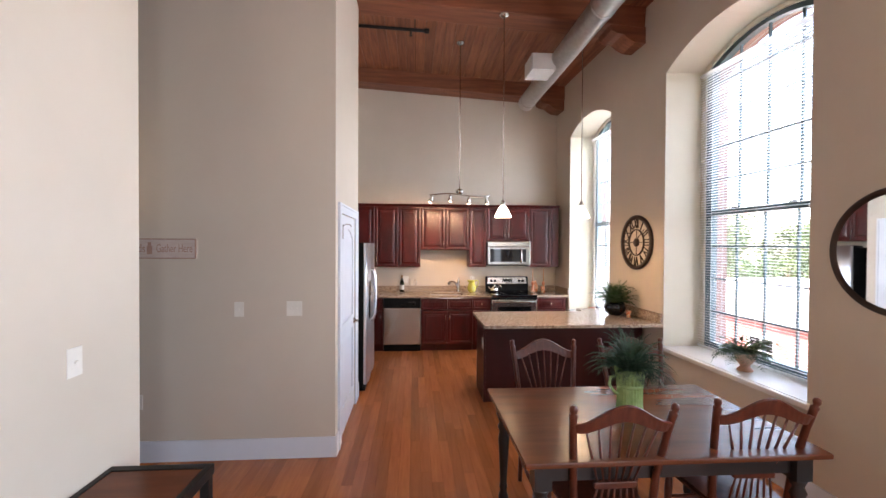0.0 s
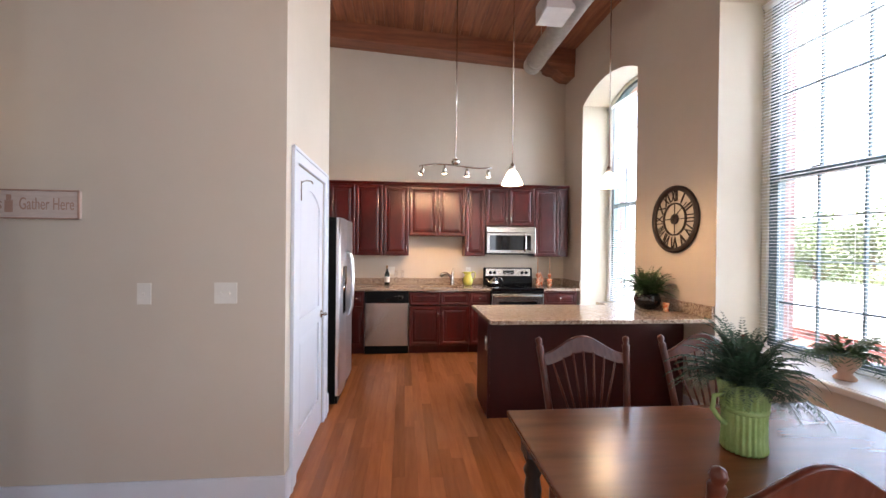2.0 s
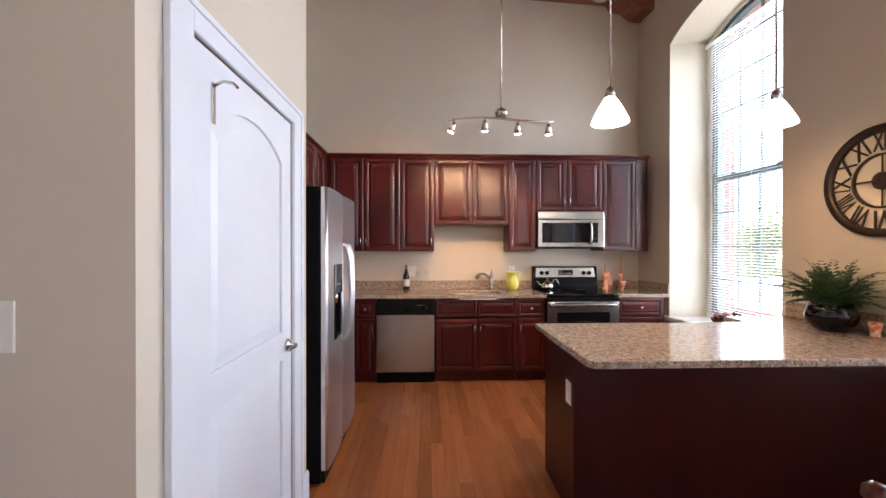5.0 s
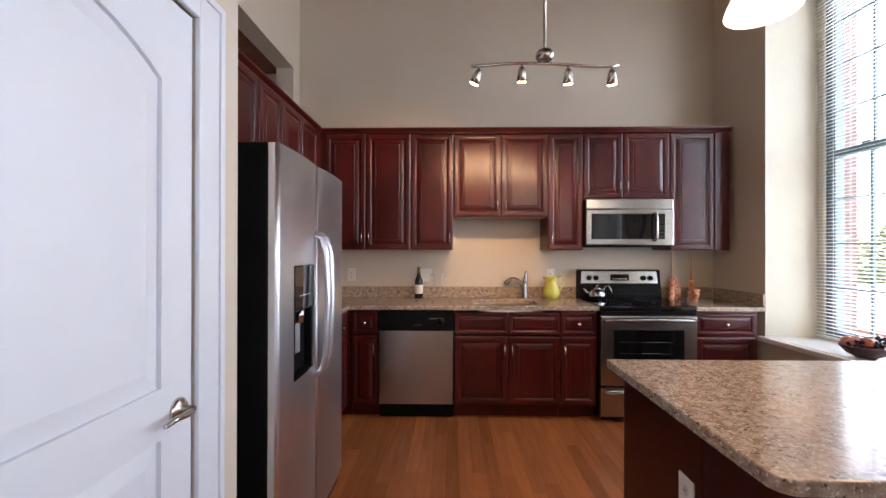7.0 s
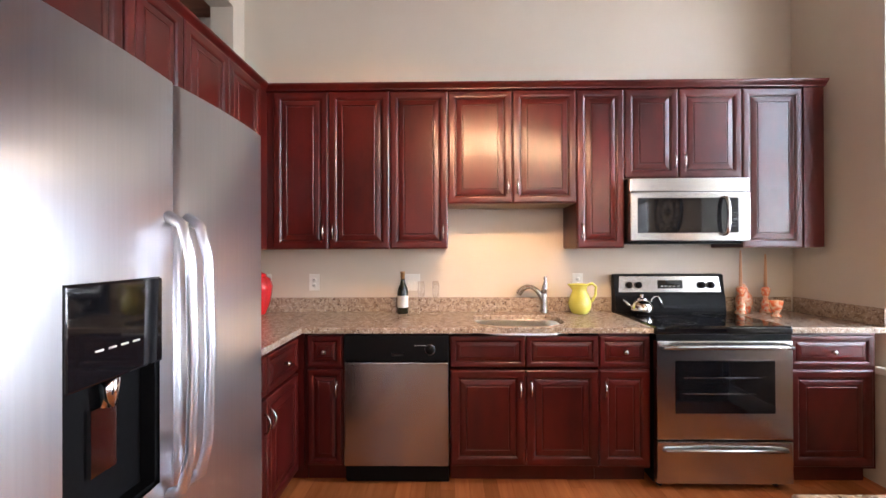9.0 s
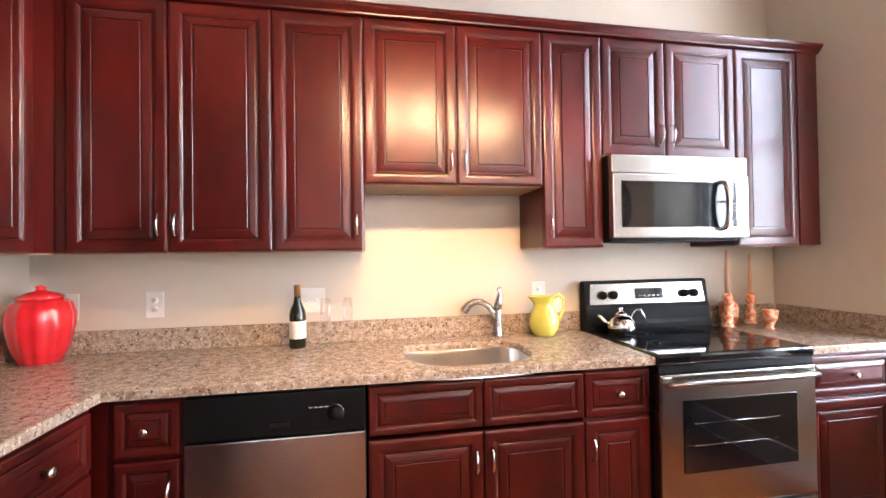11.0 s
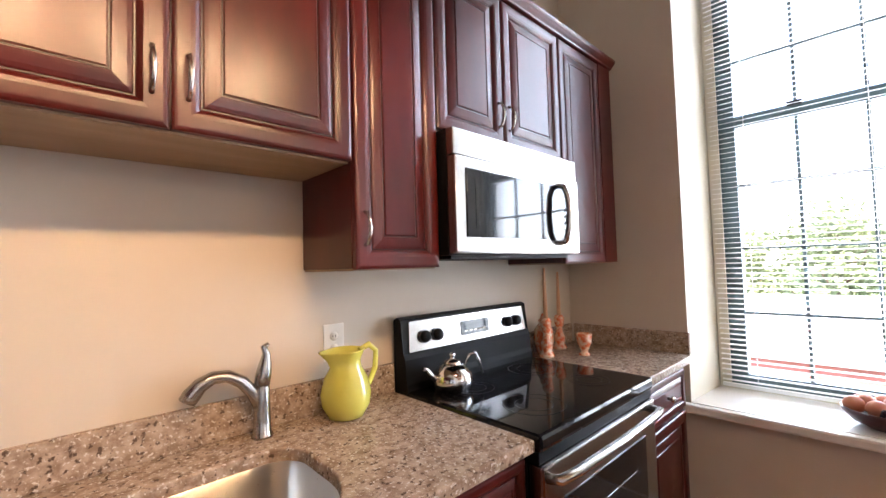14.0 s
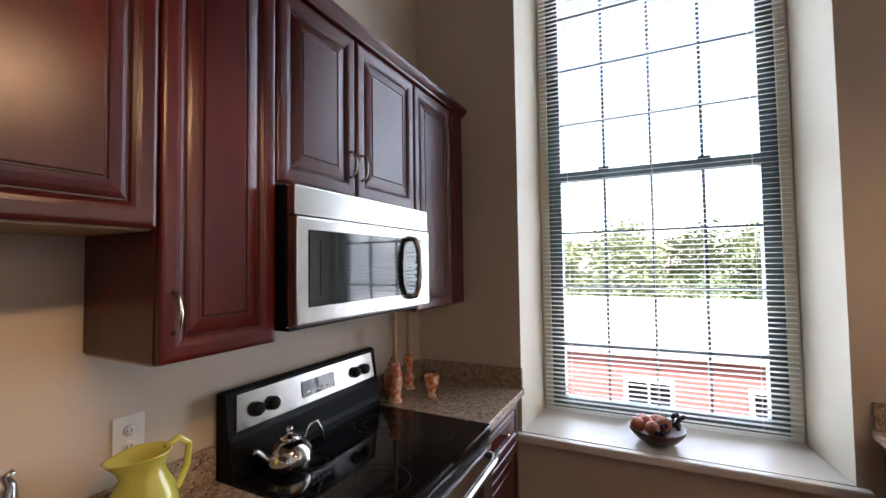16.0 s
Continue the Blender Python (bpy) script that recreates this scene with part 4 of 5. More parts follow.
def fridge():
    f = thing("refrigerator", "stainless steel side-by-side fridge with a water dispenser", "refrigerator", at(-0.497, 5.295, 0, 90))
    w, h = 0.905, 1.765
    bm = bmesh.new()
    box(bm, 0.0, w, 0.043, 0.80, 0.02, h - 0.025, 0.004)
    part("body", bm, BLACK, f, "black side walls")
    part("base_grille", boxed(0.02, w - 0.02, 0.025, 0.0425, 0.015, 0.085), BLACK, f)
    bm = bmesh.new()
    box(bm, 0.012, 0.10, 0.045, 0.20, h - 0.0245, h + 0.004, 0.006)
    part("hinge_cover", bm, BLACK, f)
    split = 0.44
    # freezer door with a recess for the dispenser
    dx0, dx1, dz0, dz1 = 0.135, 0.375, 0.83, 1.30
    def curved(x0, x1, hole=None):
        """A door whose face bulges a little and rounds off at its edges."""
        bm = bmesh.new()
        xs = sorted({x0, x0 + 0.004, x0 + 0.012, x0 + 0.024, x1 - 0.024, x1 - 0.012, x1 - 0.004, x1} | {x0 + (x1 - x0) * k / 14 for k in range(2, 13)} | set(hole[:2] if hole else ()))
        zs = [0.095] + (list(hole[2:]) if hole else []) + [h]
        def y_of(x):
            e = min(x - x0, x1 - x)
            edge = 0.012 - math.sqrt(max(0.0, 0.012 ** 2 - (0.012 - e) ** 2)) if e < 0.012 else 0.0
            return edge - 0.012 * (1 - ((2 * x - x0 - x1) / (x1 - x0)) ** 2) + 0.004
        grid = [[bm.verts.new((x, y_of(x), z)) for z in zs] for x in xs]
        for i in range(len(xs) - 1):
            for k in range(len(zs) - 1):
                if hole and hole[0] - 1e-6 <= xs[i] < hole[1] - 1e-6 and k == 1:
                    continue
                bm.faces.new((grid[i][k], grid[i + 1][k], grid[i + 1][k + 1], grid[i][k + 1])).smooth = True
        # back edge and lids
        for k in (0, -1):
            low = [g[k] for g in grid]
            back = [bm.verts.new((v.co.x, 0.040, v.co.z)) for v in (low[0], low[-1])]
            bm.faces.new(low + back[::-1])
        for g, x in ((grid[0], xs[0]), (grid[-1], xs[-1])):
            b = [bm.verts.new((x, 0.040, 0.095)), bm.verts.new((x, 0.040, h))]
            bm.faces.new(list(g) + b[::-1])
        return bm

    door = part("freezer_door", curved(0.003, split - 0.003, (dx0, dx1, dz0, dz1)), STEELV, f)
    bm = bmesh.new()
    box(bm, dx0, dx1, 0.036, 0.042, dz0, dz1)
    for a in ((dx0, dx0 + 0.008, 0.004, 0.036, dz0, dz1), (dx1 - 0.008, dx1, 0.004, 0.036, dz0, dz1), (dx0, dx1, 0.004, 0.036, dz0, dz0 + 0.008)):
        box(bm, *a)
    part("dispenser_recess", bm, BLACK, door)
    bm = bmesh.new()
    box(bm, dx0 + 0.002, dx1 - 0.002, -0.010, 0.04, 1.11, dz1 - 0.002, 0.004)
    panel = part("dispenser_panel", bm, BLACKGLASS, door)
    for k in range(4):
        part("marking", boxed(dx0 + 0.06 + 0.03 * k, dx0 + 0.078 + 0.03 * k, -0.0112, -0.0102, 1.17, 1.174), PLATE, panel)
    part("spout", tube(bmesh.new(), [(0.255, 0.014, 1.112), (0.255, 0.014, 1.05)], [0.02, 0.014], 12), CHROME, door)
    part("paddle", boxed(0.225, 0.285, 0.024, 0.034, 0.92, 1.05), CHROME, door)
    door2 = part("fridge_door", curved(split + 0.003, w - 0.003), STEELV, f)
    for d, x in ((door, split - 0.035), (door2, split + 0.035)):
        part("handle", tube(bmesh.new(), [(x, 0.002, 0.78), (x, -0.035, 0.80), (x, -0.055, 0.88), (x, -0.062, 1.1), (x, -0.055, 1.34), (x, -0.035, 1.42), (x, 0.002, 1.44)], [0.016, 0.014, 0.013, 0.013, 0.013, 0.014, 0.016], 12), STEELV, d, "long curved steel handle")


fridge()


# ---- island ----
isl = thing("kitchen_island", "dark cherry island cabinet with flat panels", "island")
# body, skins and post use the cherry darkened for shade; drawers and doors don't
part("body", boxed(0.845, 2.66, 4.940, 5.45, 0.10, 0.883), SHADED_CHERRY, isl)
part("toe_kick", boxed(0.845, 2.66, 4.960, 5.38, 0.0, 0.0995), SHADED_CHERRY, isl)
part("front_skin", boxed(0.838, 2.66, 4.930, 4.9395, 0.0, 0.882), SHADED_CHERRY, isl)
part("end_skin", boxed(0.834, 0.8445, 4.947, 5.44, 0.0, 0.882), SHADED_CHERRY, isl)
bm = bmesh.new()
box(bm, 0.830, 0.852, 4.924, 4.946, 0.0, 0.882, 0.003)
part("corner_post", bm, SHADED_CHERRY, isl)
ret = part("return_body", boxed(2.22, 2.655, 5.451, 5.67, 0.0, 0.883), CHERRY, isl)
ob = part("drawer", panel_front(0.42, R1 - R0), CHERRY, isl, m=pose(2.648, 5.6925, R0, 0, 0, 180))
knob(ob, 0.21, 0.09)
ob.data.materials.append(GLAZE)
part("door", panel_front(0.42, D1 - D0), CHERRY, isl, m=pose(2.648, 5.6925, D0, 0, 0, 180)).data.materials.append(GLAZE)
for k in range(1, 4):
    u = 0.45
    for name, z0, z1, pull in (("drawer", R0, R1, "knob"), ("door", D0, D1, "rt")):
        ob = part(name, panel_front(u - 0.006, z1 - z0 - 0.006), CHERRY, isl, m=pose(2.65 - u * k, 5.472, z0 + 0.003, 0, 0, 180))
        ob.data.materials.append(GLAZE)
        if pull == "knob":
            knob(ob, u / 2, (z1 - z0) / 2)
top = slab("island_countertop", "speckled tan granite island top with a wall upstand", [(0.785 + 0.045 * (1 - math.sin(radians(15 * k))), 4.605 + 0.045 * (1 - math.cos(radians(15 * k)))) for k in range(6, -1, -1)] + [(2.702, 4.605), (2.672, 5.715), (2.20, 5.715), (2.20, 5.495), (0.785, 5.495)], [], 0.884, 0.916)
bm = bmesh.new()
box(bm, -0.026, -0.004, 0.02, 1.11, 0.9165, 1.02, 0.003)
part("upstand", bm, GRANITE, top, m=WALL)


def plate(m, kind="outlet", gang=1):
    """A cover plate in the plane of x and z, facing -y."""
    w = 0.075 if gang == 1 else 0.125
    names = {"outlet": ("electrical_outlet", "ivory electrical outlet plate on the wall", "outlet"), "switch": ("light_switch", "ivory light switch plate on the wall", "switch")}[kind]
    t = thing(names[0], names[1], names[2], m, names[0] + " plates")
    bm = bmesh.new()
    box(bm, -w / 2, w / 2, -0.006, -0.0005, -0.06, 0.06, 0.002)
    part("cover_plate", bm, PLATE, t)
    for g in range(gang):
        x = (g - (gang - 1) / 2) * 0.046
        if kind == "switch":
            part("toggle", tube(bmesh.new(), [(x, -0.005, -0.004), (x, -0.016, 0.006)], [0.005, 0.004], 8), PLATE, t)
        else:
            for z in (-0.02, 0.02):
                s = part("socket", lathe(bmesh.new(), [(0.015, 0), (0.015, 0.0015), (0.001, 0.002)], seg=16), PLATE, t, m=pose(x, -0.006, z, 90, 0, 0))
                for dx in (-0.005, 0.005):
                    part("slot", boxed(dx - 0.0009, dx + 0.0009, -0.004, 0.004, 0.0019, 0.0024), BLACK, s)


plate(at(0.833, 5.0, 0.645, -90), "outlet")
for x in (-1.16, -0.81, 1.09):
    plate(at(x, YB, 1.128), "outlet")
plate(at(-0.105, YB, 1.126), "switch", 2)
plate(at(-1.358, YF, 1.222), "switch")
plate(at(-0.920, YF, 1.226), "switch", 2)
plate(at(-2.143, YF, 0.481), "outlet")
plate(at(XL, 2.20, 1.27, 90), "switch")


# ---- lamps ----
def track_light():
    x0, y0, z0 = 0.690, 6.20, 2.475
    zc = deck_height(x0)
    t = thing("track_light", "satin nickel track light with four lit heads", "ceiling lamp", at(x0, y0, z0))
    part("canopy", lathe(bmesh.new(), [(0.06, 0), (0.058, -0.01), (0.04, -0.03), (0.012, -0.04)], 0, 0, zc - z0), NICKEL, t)
    part("rod", tube(bmesh.new(), [(0, 0, 0.05), (0, 0, zc - z0 - 0.03)], 0.008, 10), NICKEL, t)
    part("hub", ball(bmesh.new(), 0, 0, 0.03, 0.055, 0.75, 18), NICKEL, t)
    pts = [(-0.43 + 0.86 * k / 20, 0.035 * math.sin(2 * math.pi * k / 20), -0.022 + 0.024 * math.sin(2 * math.pi * k / 20 - 0.3)) for k in range(21)]
    part("bar", tube(bmesh.new(), pts, 0.009, 8), NICKEL, t)
    aims = [(-0.45, 1.0, -0.60), (0.10, 1.0, -0.50), (-0.12, 1.0, -0.62), (-0.25, 1.0, -0.95)]
    for i, k in enumerate((1, 7, 13, 19)):
        p = Vector(pts[k])
        d = Vector((-0.45, 0.35, -1.0) if i == 0 else (0.05 * i, 0.35, -1.0)).normalized()
        q = p + Vector((0, 0, -0.042))
        head = part("lamp_head", tube(bmesh.new(), [q - d * 0.02, q, q + d * 0.03, q + d * 0.062], [0.012, 0.022, 0.027, 0.030], 14), NICKEL, t)
        part("stem", tube(bmesh.new(), [p, q], 0.006, 8), NICKEL, head)
        part("bulb", tube(bmesh.new(), [q + d * 0.0625, q + d * 0.07], [0.027, 0.020], 14), BULB, head)
        lamp("track_spot", "SPOT", look(Vector((x0, y0, z0)) + q + d * 0.10, Vector((x0, y0, z0)) + q + Vector(aims[i])), TRACK * (1.3 if i == 0 else 1.0), (1.0, 0.67, 0.36), cone=95 if i == 0 else 70)


def pendant(x, y, low):
    zc = deck_height(x) - 0.235
    t = thing("pendant_lamp", "white glass cone pendant lamp on a nickel rod", "pendant lamp", at(x, y, low), "pendant lamps")
    part("canopy", lathe(bmesh.new(), [(0.06, 0.0), (0.058, -0.012), (0.03, -0.03), (0.01, -0.035)], 0, 0, zc - low), NICKEL, t)
    part("rod", tube(bmesh.new(), [(0, 0, 0.17), (0, 0, zc - low - 0.03)], 0.006, 8), NICKEL, t)
    part("socket", lathe(bmesh.new(), [(0.024, 0.13), (0.026, 0.16), (0.018, 0.185), (0.008, 0.195)]), NICKEL, t)
    part("shade", lathe(bmesh.new(), [(0.094, 0.0), (0.096, 0.004), (0.088, 0.028), (0.062, 0.08), (0.038, 0.122), (0.028, 0.135), (0.024, 0.133), (0.058, 0.076), (0.083, 0.028), (0.090, 0.002)], seg=32, closed=True), SHADE, t)
    lamp("pendant_bulb", "POINT", Matrix.Translation((x, y, low + 0.012)), PENDANT, (1.0, 0.70, 0.38), radius=0.04)


TRACK, PENDANT = 2.2, 1.35
track_light()
pendant(1.055, 5.01, 2.065)
pendant(1.965, 5.01, 2.065)
sconce = thing("wall_sconce", "small lit wall sconce in the hall", "wall lamp", at(-2.72, YF, 2.05))
part("back_plate", boxed(-0.05, 0.05, -0.015, -0.001, -0.1, 0.1), NICKEL, sconce)
bm = lathe(bmesh.new(), [(0.04, -0.09), (0.06, -0.05), (0.07, 0.09), (0.064, 0.09), (0.052, -0.05), (0.03, -0.08)], 0, -0.1, 0, closed=True)
part("shade", bm, SHADE, sconce)
part("arm", tube(bmesh.new(), [(0, -0.014, -0.03), (0, -0.06, -0.07), (0, -0.1, -0.085)], 0.008, 8), NICKEL, sconce)
lamp("sconce_bulb", "POINT", Matrix.Translation((-2.72, YF - 0.1, 2.16)), PENDANT * 0.7, (1.0, 0.72, 0.42), radius=0.05)

# duct along the window wall with an air outlet
duct = thing("spiral_duct", "exposed galvanised spiral air duct under the beams", "air duct")
R = 0.125
part("duct", tube(bmesh.new(), [(1.87, YMIN + 0.1 + k * 0.6, 4.07) for k in range(20)] + [(1.87, 7.06, 4.07)], R, 28), GALV, duct)
bm = bmesh.new()
pts = []
for k in range(0, 62 * 14):
    a = 2 * math.pi * k / 14
    yy = YMIN + 0.1 + 0.2 * k / 14
    if yy < 7.05:
        pts.append((1.87 + (R + 0.001) * math.cos(a), yy, 4.07 + (R + 0.001) * math.sin(a)))
part("seam", tube(bm, pts, 0.003, 4), GALV, duct)
for y in (4.3, 1.2, 6.9):
    bm = bmesh.new()
    tube(bm, [(1.87, y - 0.03, 4.07), (1.87, y + 0.03, 4.07)], R + 0.006, 28)
    part("collar", bm, GALV, duct)
bm = bmesh.new()
box(bm, 1.50, 1.80, 5.42, 5.78, 3.93, 4.13, 0.006)
vent = part("vent_box", bm, VENTWHITE, duct, "pale enamelled air outlet")
for k in range(7):
    part("vane", boxed(1.488, 1.499, 5.45 + 0.045 * k, 5.458 + 0.045 * k, 3.95, 4.11), VENTWHITE, vent)
for y in (2.0, 6.3):
    for s in (-1, 1):
        part("hanger", tube(bmesh.new(), [(1.87 + s * 0.127, y, 4.07), (1.87 + s * 0.127, y, deck_height(1.87 + s * 0.127))], 0.003, 5), GALV, duct)
pipe = thing("sprinkler_pipe", "black iron sprinkler pipe with a capped end", "pipe")
part("pipe", tube(bmesh.new(), [(-1.3, 5.62, 4.50), (0.22, 5.62, 4.44)], 0.02, 12), BLACKMETAL, pipe)
part("end_fitting", tube(bmesh.new(), [(0.17, 5.62, 4.442), (0.23, 5.62, 4.44)], 0.03, 12), BLACKMETAL, pipe)
part("sprinkler_head", tube(bmesh.new(), [(0.0, 5.62, 4.45), (0.0, 5.62, 4.38), (0.0, 5.62, 4.375)], [0.012, 0.012, 0.022], 10), BLACKMETAL, pipe)
for x in (-0.9, 0.05):
    part("hanger", tube(bmesh.new(), [(x, 5.62, 4.46), (x, 5.62, deck_height(x))], 0.005, 6), BLACKMETAL, pipe)


# ---- dining table and chairs ----
def dining_table():
    x0, x1, y0, y1 = 0.565, 2.075, 2.25, 3.235
    t = thing("dining_table", "reddish-brown wooden table top on turned black legs", "table")
    bm = bmesh.new()
    box(bm, x0, x1, y0, y1, 0.733, 0.76, 0.007)
    part("tabletop", bm, TABLEWOOD, t)
    for a in ((x0 + 0.09, x1 - 0.09, y0 + 0.08, y0 + 0.1), (x0 + 0.09, x1 - 0.09, y1 - 0.1, y1 - 0.08), (x0 + 0.09, x0 + 0.11, y0 + 0.1, y1 - 0.1), (x1 - 0.11, x1 - 0.09, y0 + 0.1, y1 - 0.1)):
        part("apron", boxed(*a, 0.63, 0.7325), BLACKWOOD, t, "black painted apron")
    prof = [(0.020, 0), (0.030, 0.03), (0.034, 0.06), (0.022, 0.10), (0.028, 0.13), (0.022, 0.15), (0.030, 0.32), (0.038, 0.45), (0.030, 0.50), (0.042, 0.53), (0.030, 0.56), (0.042, 0.59), (0.042, 0.60)]
    for x in (x0 + 0.10, x1 - 0.10):
        for y in (y0 + 0.09, y1 - 0.09):
            bm = lathe(bmesh.new(), prof, x, y, 0, 16)
            box(bm, x - 0.042, x + 0.042, y - 0.042, y + 0.042, 0.60, 0.7325)
            part("leg", bm, BLACKWOOD, t, "turned black leg")


dining_table()


def chair(m, label):
    c = thing("dining_chair", label, "chair", m, "dining chairs round the table")
    bm = bmesh.new()
    # saddle seat, wider at the front
    outline = [(-0.20, -0.21), (0.20, -0.21), (0.235, 0.16), (0.19, 0.225), (-0.19, 0.225), (-0.235, 0.16)]
    sheet(bm, outline, [], 0.035)
    bmesh.ops.bevel(bm, geom=[e for e in bm.edges if len(e.link_faces) == 2 and e.calc_face_angle(0) > 0.5], offset=0.012, segments=2, affect="EDGES")
    bmesh.ops.translate(bm, verts=bm.verts, vec=(0, 0, 0.43))
    part("seat", bm, CHAIRWOOD, c)
    for s in (-1, 1):
        post = [(s * 0.195, -0.215, 0.0), (s * 0.192, -0.20, 0.2), (s * 0.192, -0.195, 0.44), (s * 0.205, -0.215, 0.66), (s * 0.226, -0.262, 0.87), (s * 0.236, -0.287, 0.965), (s * 0.238, -0.293, 0.985), (s * 0.239, -0.295, 0.992), (s * 0.241, -0.300, 1.012), (s * 0.242, -0.303, 1.026), (s * 0.243, -0.305, 1.032)]
        part("back_post", tube(bmesh.new(), post, [0.015, 0.018, 0.020, 0.018, 0.017, 0.018, 0.020, 0.011, 0.019, 0.015, 0.003], 12), CHAIRWOOD, c)
        part("front_leg", tube(bmesh.new(), [(s * 0.205, 0.20, 0.0), (s * 0.20, 0.19, 0.12), (s * 0.20, 0.19, 0.16), (s * 0.195, 0.185, 0.30), (s * 0.19, 0.18, 0.43)], [0.013, 0.019, 0.015, 0.022, 0.017], 12), CHAIRWOOD, c)
        part("side_stretcher", tube(bmesh.new(), [(s * 0.192, -0.20, 0.17), (s * 0.197, 0.0, 0.165), (s * 0.20, 0.19, 0.16)], [0.009, 0.013, 0.009], 8), CHAIRWOOD, c)
    part("front_stretcher", tube(bmesh.new(), [(-0.196, 0.185, 0.26), (0, 0.185, 0.26), (0.196, 0.185, 0.26)], [0.009, 0.014, 0.009], 8), CHAIRWOOD, c)
    part("back_stretcher", tube(bmesh.new(), [(-0.192, -0.2, 0.22), (0, -0.2, 0.22), (0.192, -0.2, 0.22)], [0.008, 0.011, 0.008], 8), CHAIRWOOD, c)
    # crest rail: an arched board that bows backwards
    bm = bmesh.new()
    rows = []
    n = 16
    for k in range(n + 1):
        u = -1 + 2 * k / n
        x = 0.232 * u
        rise = 0.5 + 0.5 * math.cos(math.pi * u)
        top, low = 0.945 + 0.092 * rise, 0.885 + 0.068 * rise + 0.012 * abs(u) ** 4
        y = -0.268 - 0.028 * (1 - u * u)
        tilt = 0.02
        rows.append([bm.verts.new(p) for p in ((x, y + 0.011, low), (x, y + 0.011 - tilt, top - 0.006), (x, y - tilt, top), (x, y - 0.011 - tilt, top - 0.006), (x, y - 0.011, low))])
    for a, b in zip(rows, rows[1:]):
        for k in range(5):
            bm.faces.new((a[k], a[(k + 1) % 5], b[(k + 1) % 5], b[k])).smooth = k in (1, 2)
    bm.faces.new(rows[0])
    bm.faces.new(rows[-1][::-1])
    part("crest_rail", bm, CHAIRWOOD, c)
    bm = bmesh.new()
    box(bm, -0.105, 0.105, -0.228, -0.206, 0.60, 0.632, 0.006)
    part("cross_rail", bm, CHAIRWOOD, c)
    for k in range(7):
        u = -1 + k / 3
        up = 0.885 + 0.068 * (0.5 + 0.5 * math.cos(math.pi * u * 0.74)) + 0.01
        part("spindle", tube(bmesh.new(), [(0.085 * u, -0.217, 0.62), (0.128 * u, -0.247, 0.76), (0.172 * u, -0.278 - 0.012 * (1 - u * u), up)], [0.0045, 0.0065, 0.0050], 8), CHAIRWOOD, c)
        part("spindle", tube(bmesh.new(), [(0.085 * u, -0.217, 0.61), (0.10 * u, -0.205, 0.53), (0.11 * u, -0.195, 0.455)], [0.0045, 0.0065, 0.0045], 8), CHAIRWOOD, c)


chair(at(1.045, 3.20, 0, 180), "dark mahogany spindle-back chair between table and island")
chair(at(1.735, 3.22, 0, 178), "dark mahogany spindle-back chair between table and island")
chair(at(1.02, 2.53, 0, 0), "dark mahogany spindle-back chair pushed under the table")
chair(at(1.765, 2.57, 0, -3), "dark mahogany spindle-back chair pushed under the table")

console = thing("console_table", "low table with a brown inset top and dark metal frame", "table")
bm = bmesh.new()
box(bm, -1.30, -0.90, 1.25, 2.36, 0.70, 0.728, 0.003)
part("tabletop", bm, TABLEWOOD, console, "worn brown inset top")
for a in ((-1.325, -1.3005, 1.22, 2.40), (-0.8995, -0.87, 1.22, 2.40), (-1.30, -0.90, 2.3605, 2.40), (-1.30, -0.90, 1.22, 1.2495)):
    bm = bmesh.new()
    box(bm, *a, 0.685, 0.732, 0.003)
    part("frame_bar", bm, BLACKMETAL, console)
for x in (-1.30, -0.895):
    for y in (1.245, 2.375):
        bm = bmesh.new()
        box(bm, x - 0.02, x + 0.02, y - 0.02, y + 0.02, 0.0, 0.6845, 0.003)
        part("leg", bm, BLACKMETAL, console)


